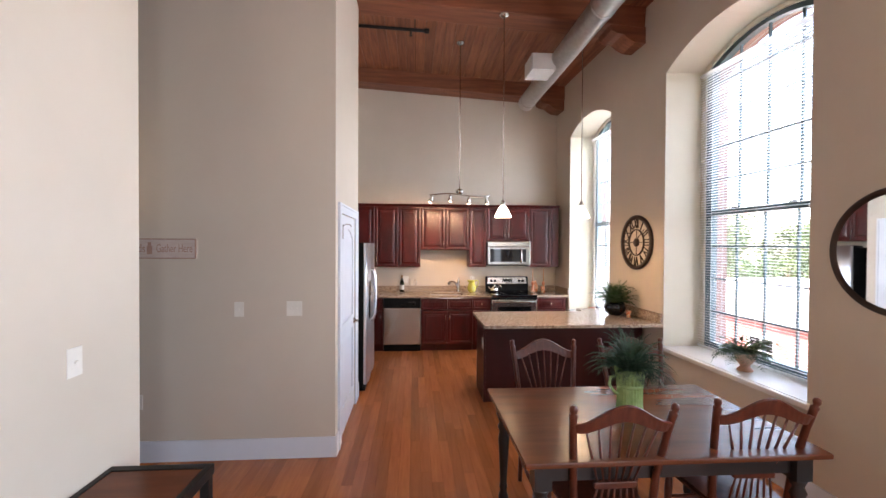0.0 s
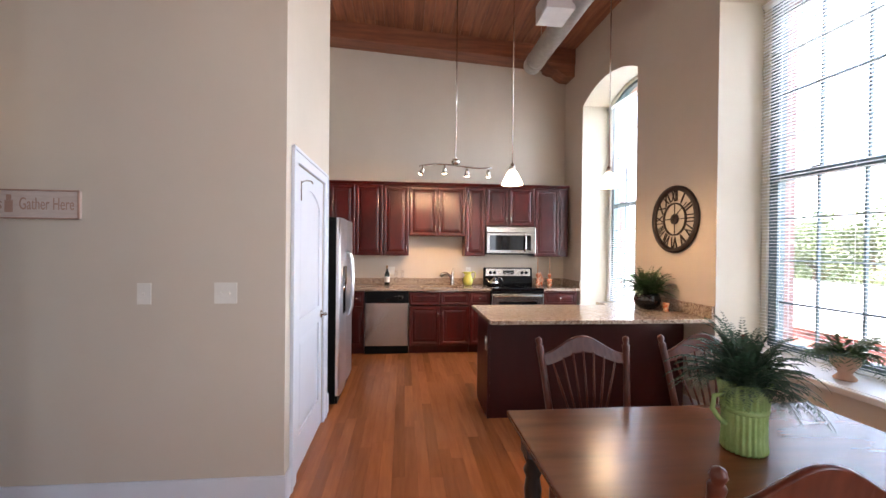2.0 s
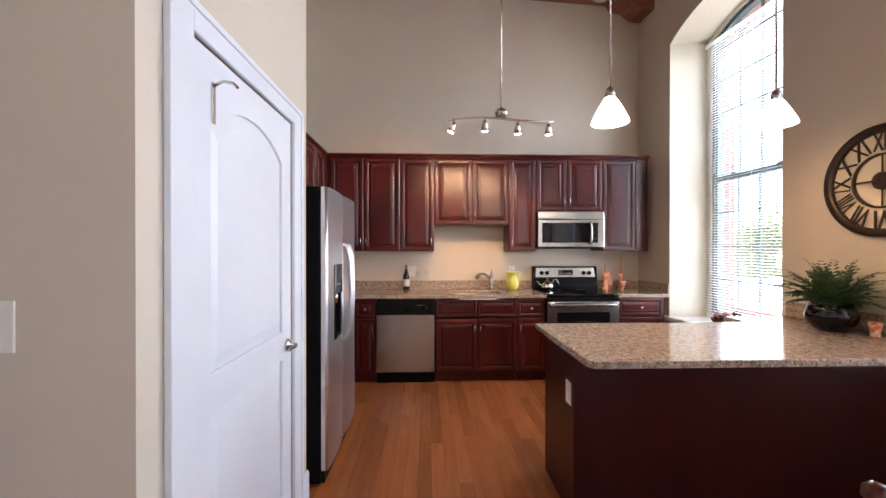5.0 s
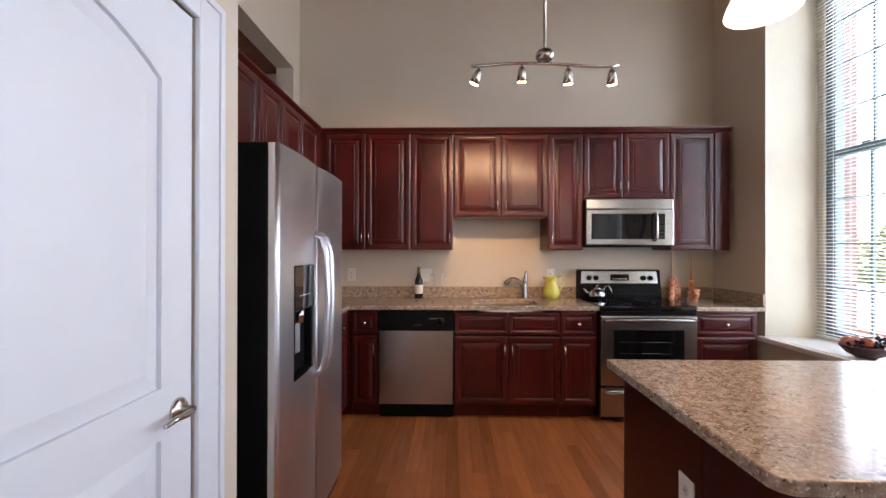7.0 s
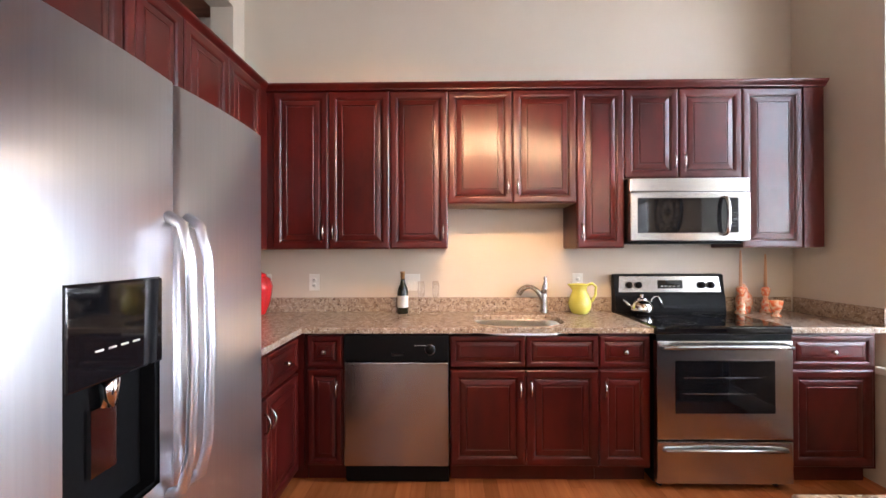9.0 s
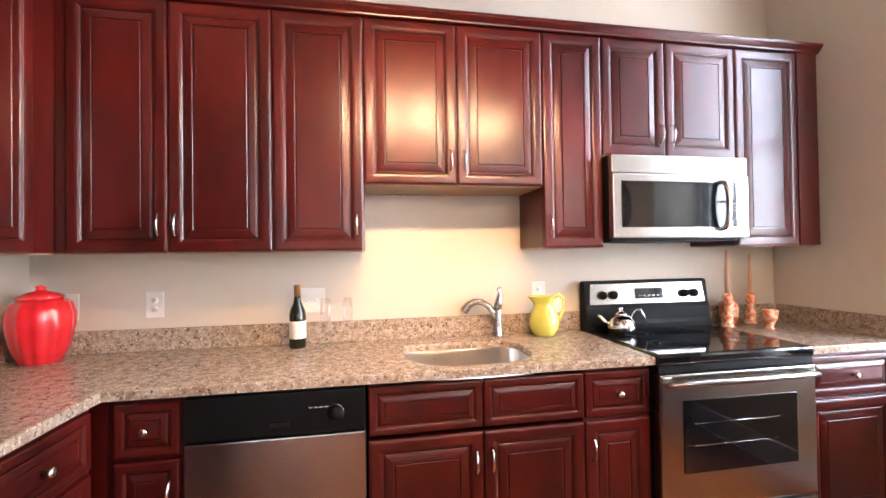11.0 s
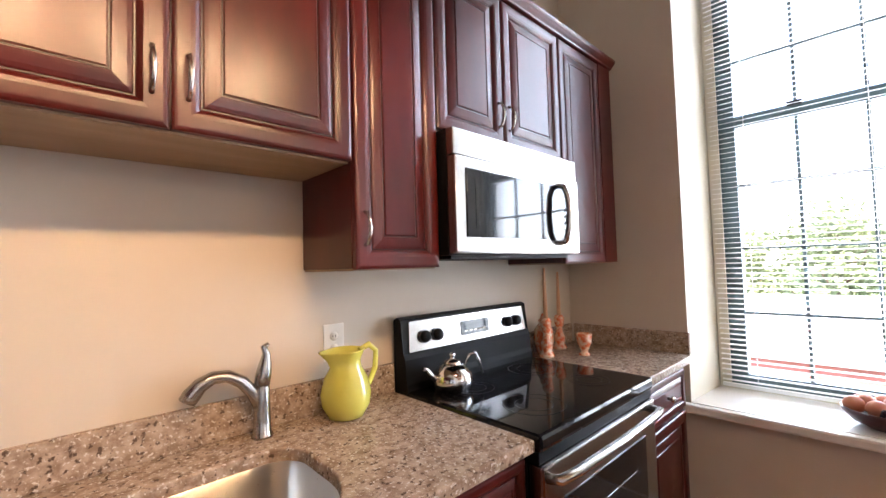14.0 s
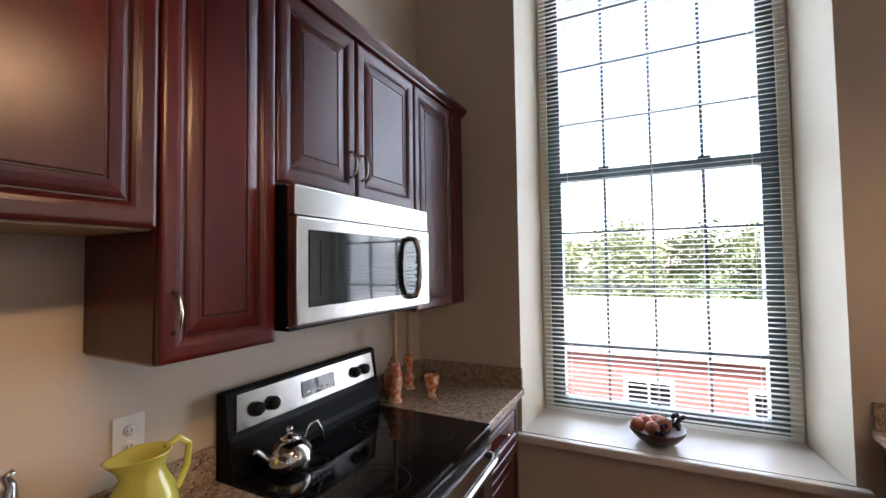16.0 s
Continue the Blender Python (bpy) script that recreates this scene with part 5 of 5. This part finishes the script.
# ---- wall pieces ----
def wall_clock():
    t = thing("wall_clock", "round dark metal skeleton clock with Roman numerals", "clock", WALL @ Matrix.Translation((0, 0.515, 1.79)) @ pose(0, 0, 0, 0, 0, -90) )
    # local: x along the wall (towards the camera's right), z up, -y into the room
    def ring(r0, r1, y0, y1, name, mat):
        bm = lathe(bmesh.new(), [(r0, -y0), (r0, -y1), (r1, -y1), (r1, -y0)], seg=64, closed=True)
        return part(name, bm, mat, t, m=pose(0, 0, 0, 90, 0, 0))
    ring(0.322, 0.276, -0.003, -0.028, "outer_ring", BRONZE)
    ring(0.158, 0.146, -0.006, -0.022, "inner_ring", BRONZE)
    part("hub", lathe(bmesh.new(), [(0.05, 0.004), (0.05, 0.02), (0.04, 0.028), (0.001, 0.03)], seg=28), BRONZE, t, m=pose(0, 0, 0, 90, 0, 0))
    numerals = ("XII", "I", "II", "III", "IV", "V", "VI", "VII", "VIII", "IX", "X", "XI")
    for k, text in enumerate(numerals):
        a = -2 * math.pi * k / 12
        bm = lettering(text, 0.125, 0.004)
        width = max(v.co.x for v in bm.verts) - min(v.co.x for v in bm.verts)
        bmesh.ops.scale(bm, verts=bm.verts, vec=(min(1.0, 0.085 / width) if width > 0.085 else 1.0, 1, 1.22))
        part("numeral", bm, BRONZE, t, m=Matrix.Translation((0, -0.014, 0)) @ Matrix.Rotation(a, 4, "Y").inverted() @ Matrix.Translation((0, 0, 0.217)))
    for k in range(4):
        a = math.pi / 2 * k
        part("spoke", tube(bmesh.new(), [(0.04 * math.cos(a), -0.012, 0.04 * math.sin(a)), (0.155 * math.cos(a), -0.012, 0.155 * math.sin(a))], 0.004, 6), BRONZE, t)
    for a, ln, wd in ((radians(-90), 0.12, 0.009), (radians(52), 0.24, 0.007)):
        bm = bmesh.new()
        box(bm, -wd / 2, wd / 2, -0.036, -0.031, -0.03, ln, 0.001)
        part("clock_hand", bm, BRONZE, t, m=Matrix.Rotation(a + radians(0), 4, "Y"))


wall_clock()
mirror = thing("round_mirror", "round wall mirror in a dark bronze frame", "mirror", WALL @ Matrix.Translation((0, -2.07, 1.73)) @ pose(0, 0, 0, 0, -90, 0))
bm = bmesh.new()
bm.faces.new([bm.verts.new((0.335 * math.cos(2 * math.pi * k / 64), 0.335 * math.sin(2 * math.pi * k / 64), 0.012)) for k in range(64)])
made = bmesh.ops.extrude_face_region(bm, geom=bm.faces[:])
bmesh.ops.translate(bm, verts=[v for v in made["geom"] if isinstance(v, bmesh.types.BMVert)], vec=(0, 0, -0.006))
part("glass", bm, MIRROR, mirror)
part("frame", lathe(bmesh.new(), [(0.334, 0.002), (0.372, 0.002), (0.374, 0.018), (0.364, 0.028), (0.352, 0.026), (0.336, 0.014)], seg=64, closed=True), BRONZE, mirror)

sign = thing("wall_sign", "whitewashed wooden sign that reads Friends Gather Here", "sign", at(-1.995, YF, 1.712))
bm = bmesh.new()
box(bm, -0.31, 0.31, -0.018, -0.001, -0.077, 0.077, 0.003)
part("board", bm, SIGNWOOD, sign)
for a in ((-0.312, 0.312, 0.072, 0.08), (-0.312, 0.312, -0.08, -0.072), (-0.312, -0.304, -0.072, 0.072), (0.304, 0.312, -0.072, 0.072)):
    bm = bmesh.new()
    box(bm, a[0], a[1], -0.026, -0.0185, a[2], a[3], 0.002)
    part("rim", bm, SIGNINK, sign)
for text, x, width in (("Friends", -0.175, 0.19), ("Gather Here", 0.145, 0.275)):
    bm = lettering(text, 0.085, 0.0008)
    w0 = max(v.co.x for v in bm.verts) - min(v.co.x for v in bm.verts)
    bmesh.ops.scale(bm, verts=bm.verts, vec=(width / w0, 1, 1.1))
    part("writing", bm, SIGNINK, sign, m=Matrix.Translation((x, -0.0195, 0)))
bm = boxed(-0.065, -0.025, -0.0195, -0.0186, -0.045, 0.02)
box(bm, -0.058, -0.032, -0.0195, -0.0186, 0.021, 0.05)
part("emblem", bm, SIGNINK, sign)


# ---- plants ----
def frond(bm, root, way, length, droop, size, pairs, rng):
    """A bent stem with pairs of narrow leaflets."""
    p, d = Vector(root), Vector(way).normalized()
    step = length / pairs
    for k in range(pairs):
        q = p + d * step
        side = d.cross(Vector((0, 0, 1)))
        side = side.normalized() if side.length > 0.01 else Vector((1, 0, 0))
        s = size * (0.35 + 1.1 * math.sin(math.pi * min(1.0, (k + 1.5) / (pairs + 1.5))))
        for sg in (-1, 1):
            tip = p + side * sg * s + d * s * 0.55 + Vector((rng.uniform(-0.2, 0.2), rng.uniform(-0.2, 0.2), rng.uniform(-0.35, 0.15))) * s
            mid = (p + tip) / 2
            wv = d * s * 0.16 + Vector((0, 0, 0.06 * s))
            vs = [bm.verts.new(c) for c in (p, mid + wv, tip, mid - wv)]
            bm.faces.new(vs)
        up = Vector((0, 0, 0.0016))
        vs = [bm.verts.new(c) for c in (p + up, q + up, q - up, p - up)]
        bm.faces.new(vs)
        p = q
        d = (d + Vector((0, 0, -droop * (0.4 + k / pairs)))).normalized()


def foliage(t, mat, z, n, length, size, pairs, lift, droop, seed, name="foliage"):
    rng = random.Random(seed)
    bm = bmesh.new()
    for k in range(n):
        a = 2 * math.pi * (k * 0.618 + rng.uniform(-0.05, 0.05))
        e = rng.uniform(*lift)
        frond(bm, (0.02 * math.cos(a), 0.02 * math.sin(a), z), (math.cos(a) * math.cos(e), math.sin(a) * math.cos(e), math.sin(e)), length * rng.uniform(0.65, 1.1), droop * rng.uniform(0.6, 1.2), size, pairs, rng)
    ob = new(name, bpy.data.meshes.new(name))
    bm.to_mesh(ob.data)
    bm.free()
    ob.data.materials.append(mat)
    ob.parent = t


v = thing("potted_fern", "feathery green fern in a ribbed green pitcher vase", "plant", at(1.36, 2.81, 0.7605))
part("vase", lathe(bmesh.new(), [(0.066, 0), (0.073, 0.01), (0.069, 0.05), (0.069, 0.13), (0.077, 0.20), (0.087, 0.258), (0.081, 0.258), (0.06, 0.13), (0.05, 0.02)], seg=96, ribs=24, depth=0.0035), CELADON, v, "ribbed green ceramic vase")
part("vase_band", lathe(bmesh.new(), [(0.069, 0.145), (0.077, 0.15), (0.078, 0.162), (0.071, 0.17)], seg=32, closed=True), CELADON, v)
part("vase_handle", tube(bmesh.new(), [(-0.086, 0, 0.21), (-0.12, 0, 0.205), (-0.128, 0, 0.16), (-0.10, 0, 0.12), (-0.072, 0, 0.10)], 0.009, 8), CELADON, v)
part("soil", lathe(bmesh.new(), [(0.072, 0.215), (0.001, 0.22)], seg=24), GAP, v)
foliage(v, LEAFDARK, 0.24, 150, 0.26, 0.017, 24, (0.25, 1.45), 0.10, 5)
v = thing("potted_fern", "bushy green fern in a round black pot", "plant", at(2.47, 5.20, 0.9165))
part("pot", lathe(bmesh.new(), [(0.06, 0), (0.075, 0.006), (0.115, 0.05), (0.125, 0.095), (0.108, 0.14), (0.10, 0.155), (0.09, 0.155), (0.095, 0.12), (0.06, 0.03)], seg=32), BLACKGLASS, v, "glossy black pot")
part("soil", lathe(bmesh.new(), [(0.098, 0.13), (0.001, 0.135)], seg=24), GAP, v)
foliage(v, LEAF, 0.15, 80, 0.29, 0.032, 14, (0.32, 1.4), 0.12, 8)
v = thing("potted_plant", "trailing green plant in a pale footed terracotta pot", "plant", WALL @ Matrix.Translation((0.16, -0.86, SILL + 0.0065)) @ Matrix.Scale(1.25, 4))
part("pot", lathe(bmesh.new(), [(0.045, 0), (0.048, 0.008), (0.028, 0.03), (0.034, 0.045), (0.058, 0.08), (0.066, 0.125), (0.060, 0.125), (0.045, 0.07)], seg=28), TERRACOTTA, v)
part("soil", lathe(bmesh.new(), [(0.058, 0.11), (0.001, 0.115)], seg=20), GAP, v)
foliage(v, LEAF, 0.11, 60, 0.22, 0.026, 12, (0.2, 1.25), 0.26, 11)


# ---- things on the counters ----
Z = 0.9165


def simple(name, label, cat, x, y, parts, z=Z, rz=0.0, group=""):
    t = thing(name, label, cat, at(x, y, z, rz), group)
    for pn, bm, mat, lab in parts:
        part(pn, bm, mat, t, lab)
    return t


bot = [(0.036, 0), (0.038, 0.004), (0.038, 0.15), (0.034, 0.175), (0.019, 0.208), (0.0145, 0.235), (0.0145, 0.282), (0.016, 0.284), (0.016, 0.292), (0.001, 0.293)]
simple("wine_bottle", "dark wine bottle with a pale label on the counter", "bottle", -0.157, 7.60, [("bottle", lathe(bmesh.new(), bot), BOTTLE, ""), ("label", lathe(bmesh.new(), [(0.0384, 0.045), (0.0386, 0.046), (0.0386, 0.125), (0.0384, 0.126)]), PAPER, "cream paper label"), ("capsule", lathe(bmesh.new(), [(0.0152, 0.240), (0.0154, 0.282), (0.0166, 0.284), (0.0166, 0.2935), (0.001, 0.294)]), FOIL, "gold foil capsule"), ("crest", lathe(bmesh.new(), [(0.010, 0), (0.001, 0.0006)], seg=12), FOIL, "")])
glass = [(0.034, 0), (0.034, 0.002), (0.006, 0.006), (0.0035, 0.02), (0.0035, 0.085), (0.010, 0.098), (0.023, 0.125), (0.028, 0.160), (0.024, 0.225), (0.0232, 0.225), (0.0272, 0.160), (0.022, 0.126), (0.009, 0.100), (0.001, 0.097)]
for x, y in ((-0.028, 7.60), (0.073, 7.61)):
    simple("wine_glass", "clear stemmed wine glass on the granite counter", "glass", x, y, [("glass", lathe(bmesh.new(), glass), DRINKGLASS, "")], group="wine glasses")
jug = lathe(bmesh.new(), [(0.045, 0), (0.055, 0.004), (0.074, 0.04), (0.078, 0.075), (0.066, 0.12), (0.048, 0.155), (0.047, 0.175), (0.058, 0.20), (0.060, 0.205), (0.055, 0.204), (0.043, 0.175), (0.044, 0.155), (0.06, 0.115), (0.05, 0.02)], seg=32)
for vv in jug.verts:
    if vv.co.z > 0.15 and vv.co.x < -0.02:
        vv.co.x -= (vv.co.z - 0.15) * 0.5
        vv.co.y *= 0.7
simple("pitcher", "glossy yellow-green ceramic pitcher beside the stove", "pitcher", 1.07, 7.585, [("jug", jug, YELLOW, ""), ("handle", tube(bmesh.new(), [(0.050, 0, 0.195), (0.085, 0, 0.208), (0.112, 0, 0.185), (0.108, 0, 0.13), (0.085, 0, 0.085), (0.070, 0, 0.075)], [0.009, 0.010, 0.009, 0.009, 0.009, 0.008], 10), YELLOW, "")])
simple("red_bottle", "red glass bottle with a red stopper on the counter", "bottle", -1.215, 7.29, [("bottle", lathe(bmesh.new(), [(0.046, 0), (0.054, 0.004), (0.072, 0.05), (0.078, 0.09), (0.072, 0.135), (0.050, 0.185), (0.028, 0.220), (0.021, 0.245), (0.023, 0.262), (0.026, 0.268)]), REDGLAZE, ""), ("stopper", lathe(bmesh.new(), [(0.019, 0.2685), (0.021, 0.280), (0.034, 0.288), (0.037, 0.304), (0.030, 0.316), (0.001, 0.319)]), REDGLAZE, "")])
simple("ginger_jar", "bright red ribbed ceramic jar with a lid", "jar", -1.178, 7.558, [("jar", lathe(bmesh.new(), [(0.062, 0), (0.068, 0.004), (0.090, 0.06), (0.110, 0.15), (0.112, 0.20), (0.098, 0.25), (0.06, 0.27)], seg=72, ribs=12, depth=0.003), REDGLAZE, ""), ("lid", lathe(bmesh.new(), [(0.075, 0.266), (0.078, 0.274), (0.05, 0.292), (0.018, 0.30), (0.016, 0.31), (0.020, 0.317), (0.001, 0.322)]), REDGLAZE, "")])
stick = [(0.036, 0), (0.037, 0.006), (0.024, 0.02), (0.030, 0.045), (0.018, 0.06), (0.015, 0.075), (0.024, 0.095), (0.028, 0.115), (0.018, 0.125)]
for x, y, s in ((2.16, 7.57, 1.0), (2.37, 7.625, 0.94)):
    simple("candlestick", "orange floral candlestick with a tall peach candle", "candlestick", x, y, [("holder", lathe(bmesh.new(), [(r, h * 1.5 * s) for r, h in stick]), FLORAL, ""), ("candle", lathe(bmesh.new(), [(0.011, 0.18 * s), (0.010, 0.26 * s), (0.0055, 0.43 * s), (0.001, 0.434 * s)], seg=12), WAX, "slim peach candle")], group="candlesticks")
simple("vase", "orange floral ceramic vase behind the candlesticks", "vase", 2.218, 7.622, [("vase", lathe(bmesh.new(), [(0.034, 0), (0.038, 0.006), (0.052, 0.07), (0.046, 0.12), (0.024, 0.15), (0.028, 0.165), (0.016, 0.175), (0.008, 0.2)]), FLORAL, "")])
simple("cup", "orange floral ceramic cup on the counter", "cup", 2.305, 7.45, [("cup", lathe(bmesh.new(), [(0.026, 0), (0.027, 0.006), (0.015, 0.018), (0.020, 0.03), (0.034, 0.06), (0.039, 0.105), (0.035, 0.105), (0.028, 0.06), (0.012, 0.035)]), FLORAL, "")])
kt = [(0.050, 0), (0.066, 0.004), (0.076, 0.03), (0.070, 0.06), (0.050, 0.085), (0.032, 0.093)]
simple("kettle", "small polished steel kettle on the cooktop", "kettle", 1.463, 7.515, [("kettle_body", lathe(bmesh.new(), kt, seg=32), CHROME, ""), ("lid", lathe(bmesh.new(), [(0.034, 0.0925), (0.03, 0.102), (0.010, 0.108), (0.008, 0.114), (0.013, 0.122), (0.010, 0.13), (0.001, 0.132)]), CHROME, ""), ("spout", tube(bmesh.new(), [(-0.055, 0, 0.035), (-0.085, 0, 0.06), (-0.105, 0, 0.085), (-0.118, 0, 0.088)], [0.016, 0.012, 0.009, 0.008], 10), CHROME, ""), ("handle", tube(bmesh.new(), [(0.05, 0, 0.075), (0.075, 0, 0.115), (0.10, 0, 0.12), (0.115, 0, 0.09), (0.13, 0, 0.04)], 0.006, 8), CHROME, "")], z=0.9258, rz=-15)

simple("tealight_holder", "small pale floral candle holder beside the black pot", "candle holder", 2.55, 5.03, [("holder", lathe(bmesh.new(), [(0.026, 0), (0.028, 0.004), (0.020, 0.02), (0.026, 0.045), (0.032, 0.075), (0.028, 0.08), (0.022, 0.05)]), FLORAL, "")])
bowl = thing("fruit_bowl", "dark red bowl of peaches and black grapes on the sill", "fruit bowl", WALL @ Matrix.Translation((0.13, 1.85, SILL + 0.0065)))
part("bowl", lathe(bmesh.new(), [(0.05, 0), (0.056, 0.006), (0.095, 0.025), (0.125, 0.06), (0.128, 0.075), (0.122, 0.075), (0.09, 0.035), (0.03, 0.014)], seg=36), BOWLRED, bowl)
rng = random.Random(4)
for x, y, z in ((0.0, 0.05, 0.09), (-0.06, 0.02, 0.085), (-0.02, -0.03, 0.10), (0.05, 0.06, 0.08), (-0.03, 0.085, 0.085), (0.045, 0.0, 0.085)):
    part("peach", ball(bmesh.new(), x, y, z, 0.036, 0.95, 16), PEACH, bowl)
for k in range(44):
    near = k % 2
    a, q = rng.uniform(0, 6.28), rng.uniform(0.0, 0.045)
    cx, cy, cz = ((-0.075, -0.02, 0.075), (0.01, -0.075, 0.105))[near]
    part("grape", ball(bmesh.new(), cx + q * math.cos(a), cy + q * math.sin(a), cz + rng.uniform(-0.02, 0.035), 0.0115, 1.1, 8), GRAPE, bowl)


# ---- outside ----
structure("ground", boxed(3.5, 400, -300, 300, -8.2, -8.0), GRASS, "green ground outside")


def mill_building():
    h = thing("mill_building", "low red brick building with white windows and roof", "building", at(13.8, 6.0, -8.0))
    part("wall", boxed(0, 18, -26, 26, 0, 6.85), FACADE, h)
    part("roof", boxed(-0.25, 18.3, -26.3, 26.3, 6.855, 7.1), ROOFWHITE, h, "flat white roof")
    for k in range(17):
        y = -24 + 3.0 * k
        for z in (1.6, 4.5):
            wn_ = part("window", boxed(-0.06, -0.005, y, y + 1.3, z, z + 1.7), WARMWHITE, h)
            for i in range(2):
                for j in range(3):
                    part("pane", boxed(-0.075, -0.062, y + 0.1 + 0.57 * i, y + 0.61 + 0.57 * i, z + 0.1 + 0.51 * j, z + 0.56 + 0.51 * j), BLACKGLASS, wn_)


mill_building()


def tree(seed, height):
    rng = random.Random(seed)
    t = thing("tree", "broad leafy green tree behind the building", "tree", group="far trees")
    bm = bmesh.new()
    tube(bm, [(0, 0, 0), (0.1, 0, height * 0.3), (0, 0.1, height * 0.55), (0.1, 0, height * 0.85)], [0.32, 0.24, 0.16, 0.05], 8)
    tips = []
    for k in range(14):
        a, z0 = rng.uniform(0, 6.28), height * rng.uniform(0.25, 0.75)
        r = height * rng.uniform(0.15, 0.30) * (1.25 - z0 / height)
        e = (r * math.cos(a), r * math.sin(a), z0 + height * rng.uniform(0.08, 0.2))
        tube(bm, [(0, 0, z0), (e[0] * 0.5, e[1] * 0.5, z0 + (e[2] - z0) * 0.35), e], [0.09, 0.06, 0.02], 6)
        tips.append(Vector(e))
    part("trunk", bm, BARK, t)
    tips += [Vector((rng.uniform(-1, 1), rng.uniform(-1, 1), height * rng.uniform(0.6, 0.95))) for _ in range(8)]
    bm = bmesh.new()
    for c in tips:
        rad = height * rng.uniform(0.09, 0.15)
        for _ in range(150):
            d = Vector((rng.gauss(0, 1), rng.gauss(0, 1), rng.gauss(0, 0.8)))
            p = c + d.normalized() * rad * rng.random() ** 0.4
            u = Vector((rng.gauss(0, 1), rng.gauss(0, 1), rng.gauss(0, 1))).normalized()
            w = u.orthogonal().normalized()
            s = rng.uniform(0.14, 0.30)
            bm.faces.new([bm.verts.new(q) for q in (p - u * s, p + w * s * 0.5, p + u * s, p - w * s * 0.5)])
    me = bpy.data.meshes.new("crown")
    bm.to_mesh(me)
    bm.free()
    me.materials.append(TREELEAF)
    ob = new("crown", me)
    ob.parent = t
    return t


rng = random.Random(12)
stock = [tree(21, 13.0), tree(22, 14.5), tree(23, 12.0)]
for i, t in enumerate(stock):
    t.matrix_basis = at(41 + 2 * i, 8 + 9 * i, -8)
for k in range(30):
    copy_thing(stock[k % 3], at(38 + rng.uniform(0, 16), -40 + 3.2 * k + rng.uniform(-1, 1), -8, rng.uniform(0, 360)))


# ---- floor boards ----
rng = random.Random(7)
W = 0.083
count = 0
shared = {}
rest = bmesh.new()
col = 0
x = XMIN
while x < 2.76:
    y = YMIN - rng.uniform(0, 1.2)
    while y < YB:
        ln = rng.choice((0.75, 1.0, 1.25, 1.5, 1.75, 2.0))
        y1 = min(y + ln, YB)
        near = -0.62 < x < 2.70 and y1 > 3.2 and y < 7.2 and count < 290
        if y1 > YMIN + 0.2 and y1 - max(y, YMIN) > 0.05:
            y0 = max(y, YMIN)
            size = round(y1 - y0, 2)
            if near and size in (0.75, 1.0, 1.25, 1.5, 1.75, 2.0):
                if size not in shared:
                    bm = bmesh.new()
                    box(bm, 0.0002, W - 0.0002, 0.0002, size - 0.0003, -0.011, 0.0)
                    bmesh.ops.bevel(bm, geom=[e for e in bm.edges if e.verts[0].co.z > -0.001 and e.verts[1].co.z > -0.001], offset=0.0005, segments=1, affect="EDGES")
                    shared[size] = mesh_of("plank", bm, OAK)
                ob = new("plank", shared[size])
                ob.parent = bpy.data.objects["floor"]
                ob.matrix_basis = Matrix.Translation((x, y0, 0))
                count += 1
            else:
                a = (x + 0.0002, x + W - 0.0002, y0 + 0.0002, y1 - 0.0003)
                vs = [rest.verts.new((xx, yy, zz)) for zz in (-0.011, -0.0005) for xx, yy in ((a[0], a[2]), (a[1], a[2]), (a[1], a[3]), (a[0], a[3]))]
                e = 0.0005
                vs += [rest.verts.new((xx, yy, 0.0)) for xx, yy in ((a[0] + e, a[2] + e), (a[1] - e, a[2] + e), (a[1] - e, a[3] - e), (a[0] + e, a[3] - e))]
                for b0 in (0, 4):
                    for k in range(4):
                        rest.faces.new((vs[b0 + k], vs[b0 + (k + 1) % 4], vs[b0 + 4 + (k + 1) % 4], vs[b0 + 4 + k]))
                rest.faces.new(vs[8:12])
        y += ln
    x += W
me = bpy.data.meshes.new("more_planks")
rest.to_mesh(me)
rest.free()
me.materials.append(OAKREST)
ob = new("more_planks", me)
ob.parent = bpy.data.objects["floor"]
tagged(ob, kind="stuff")
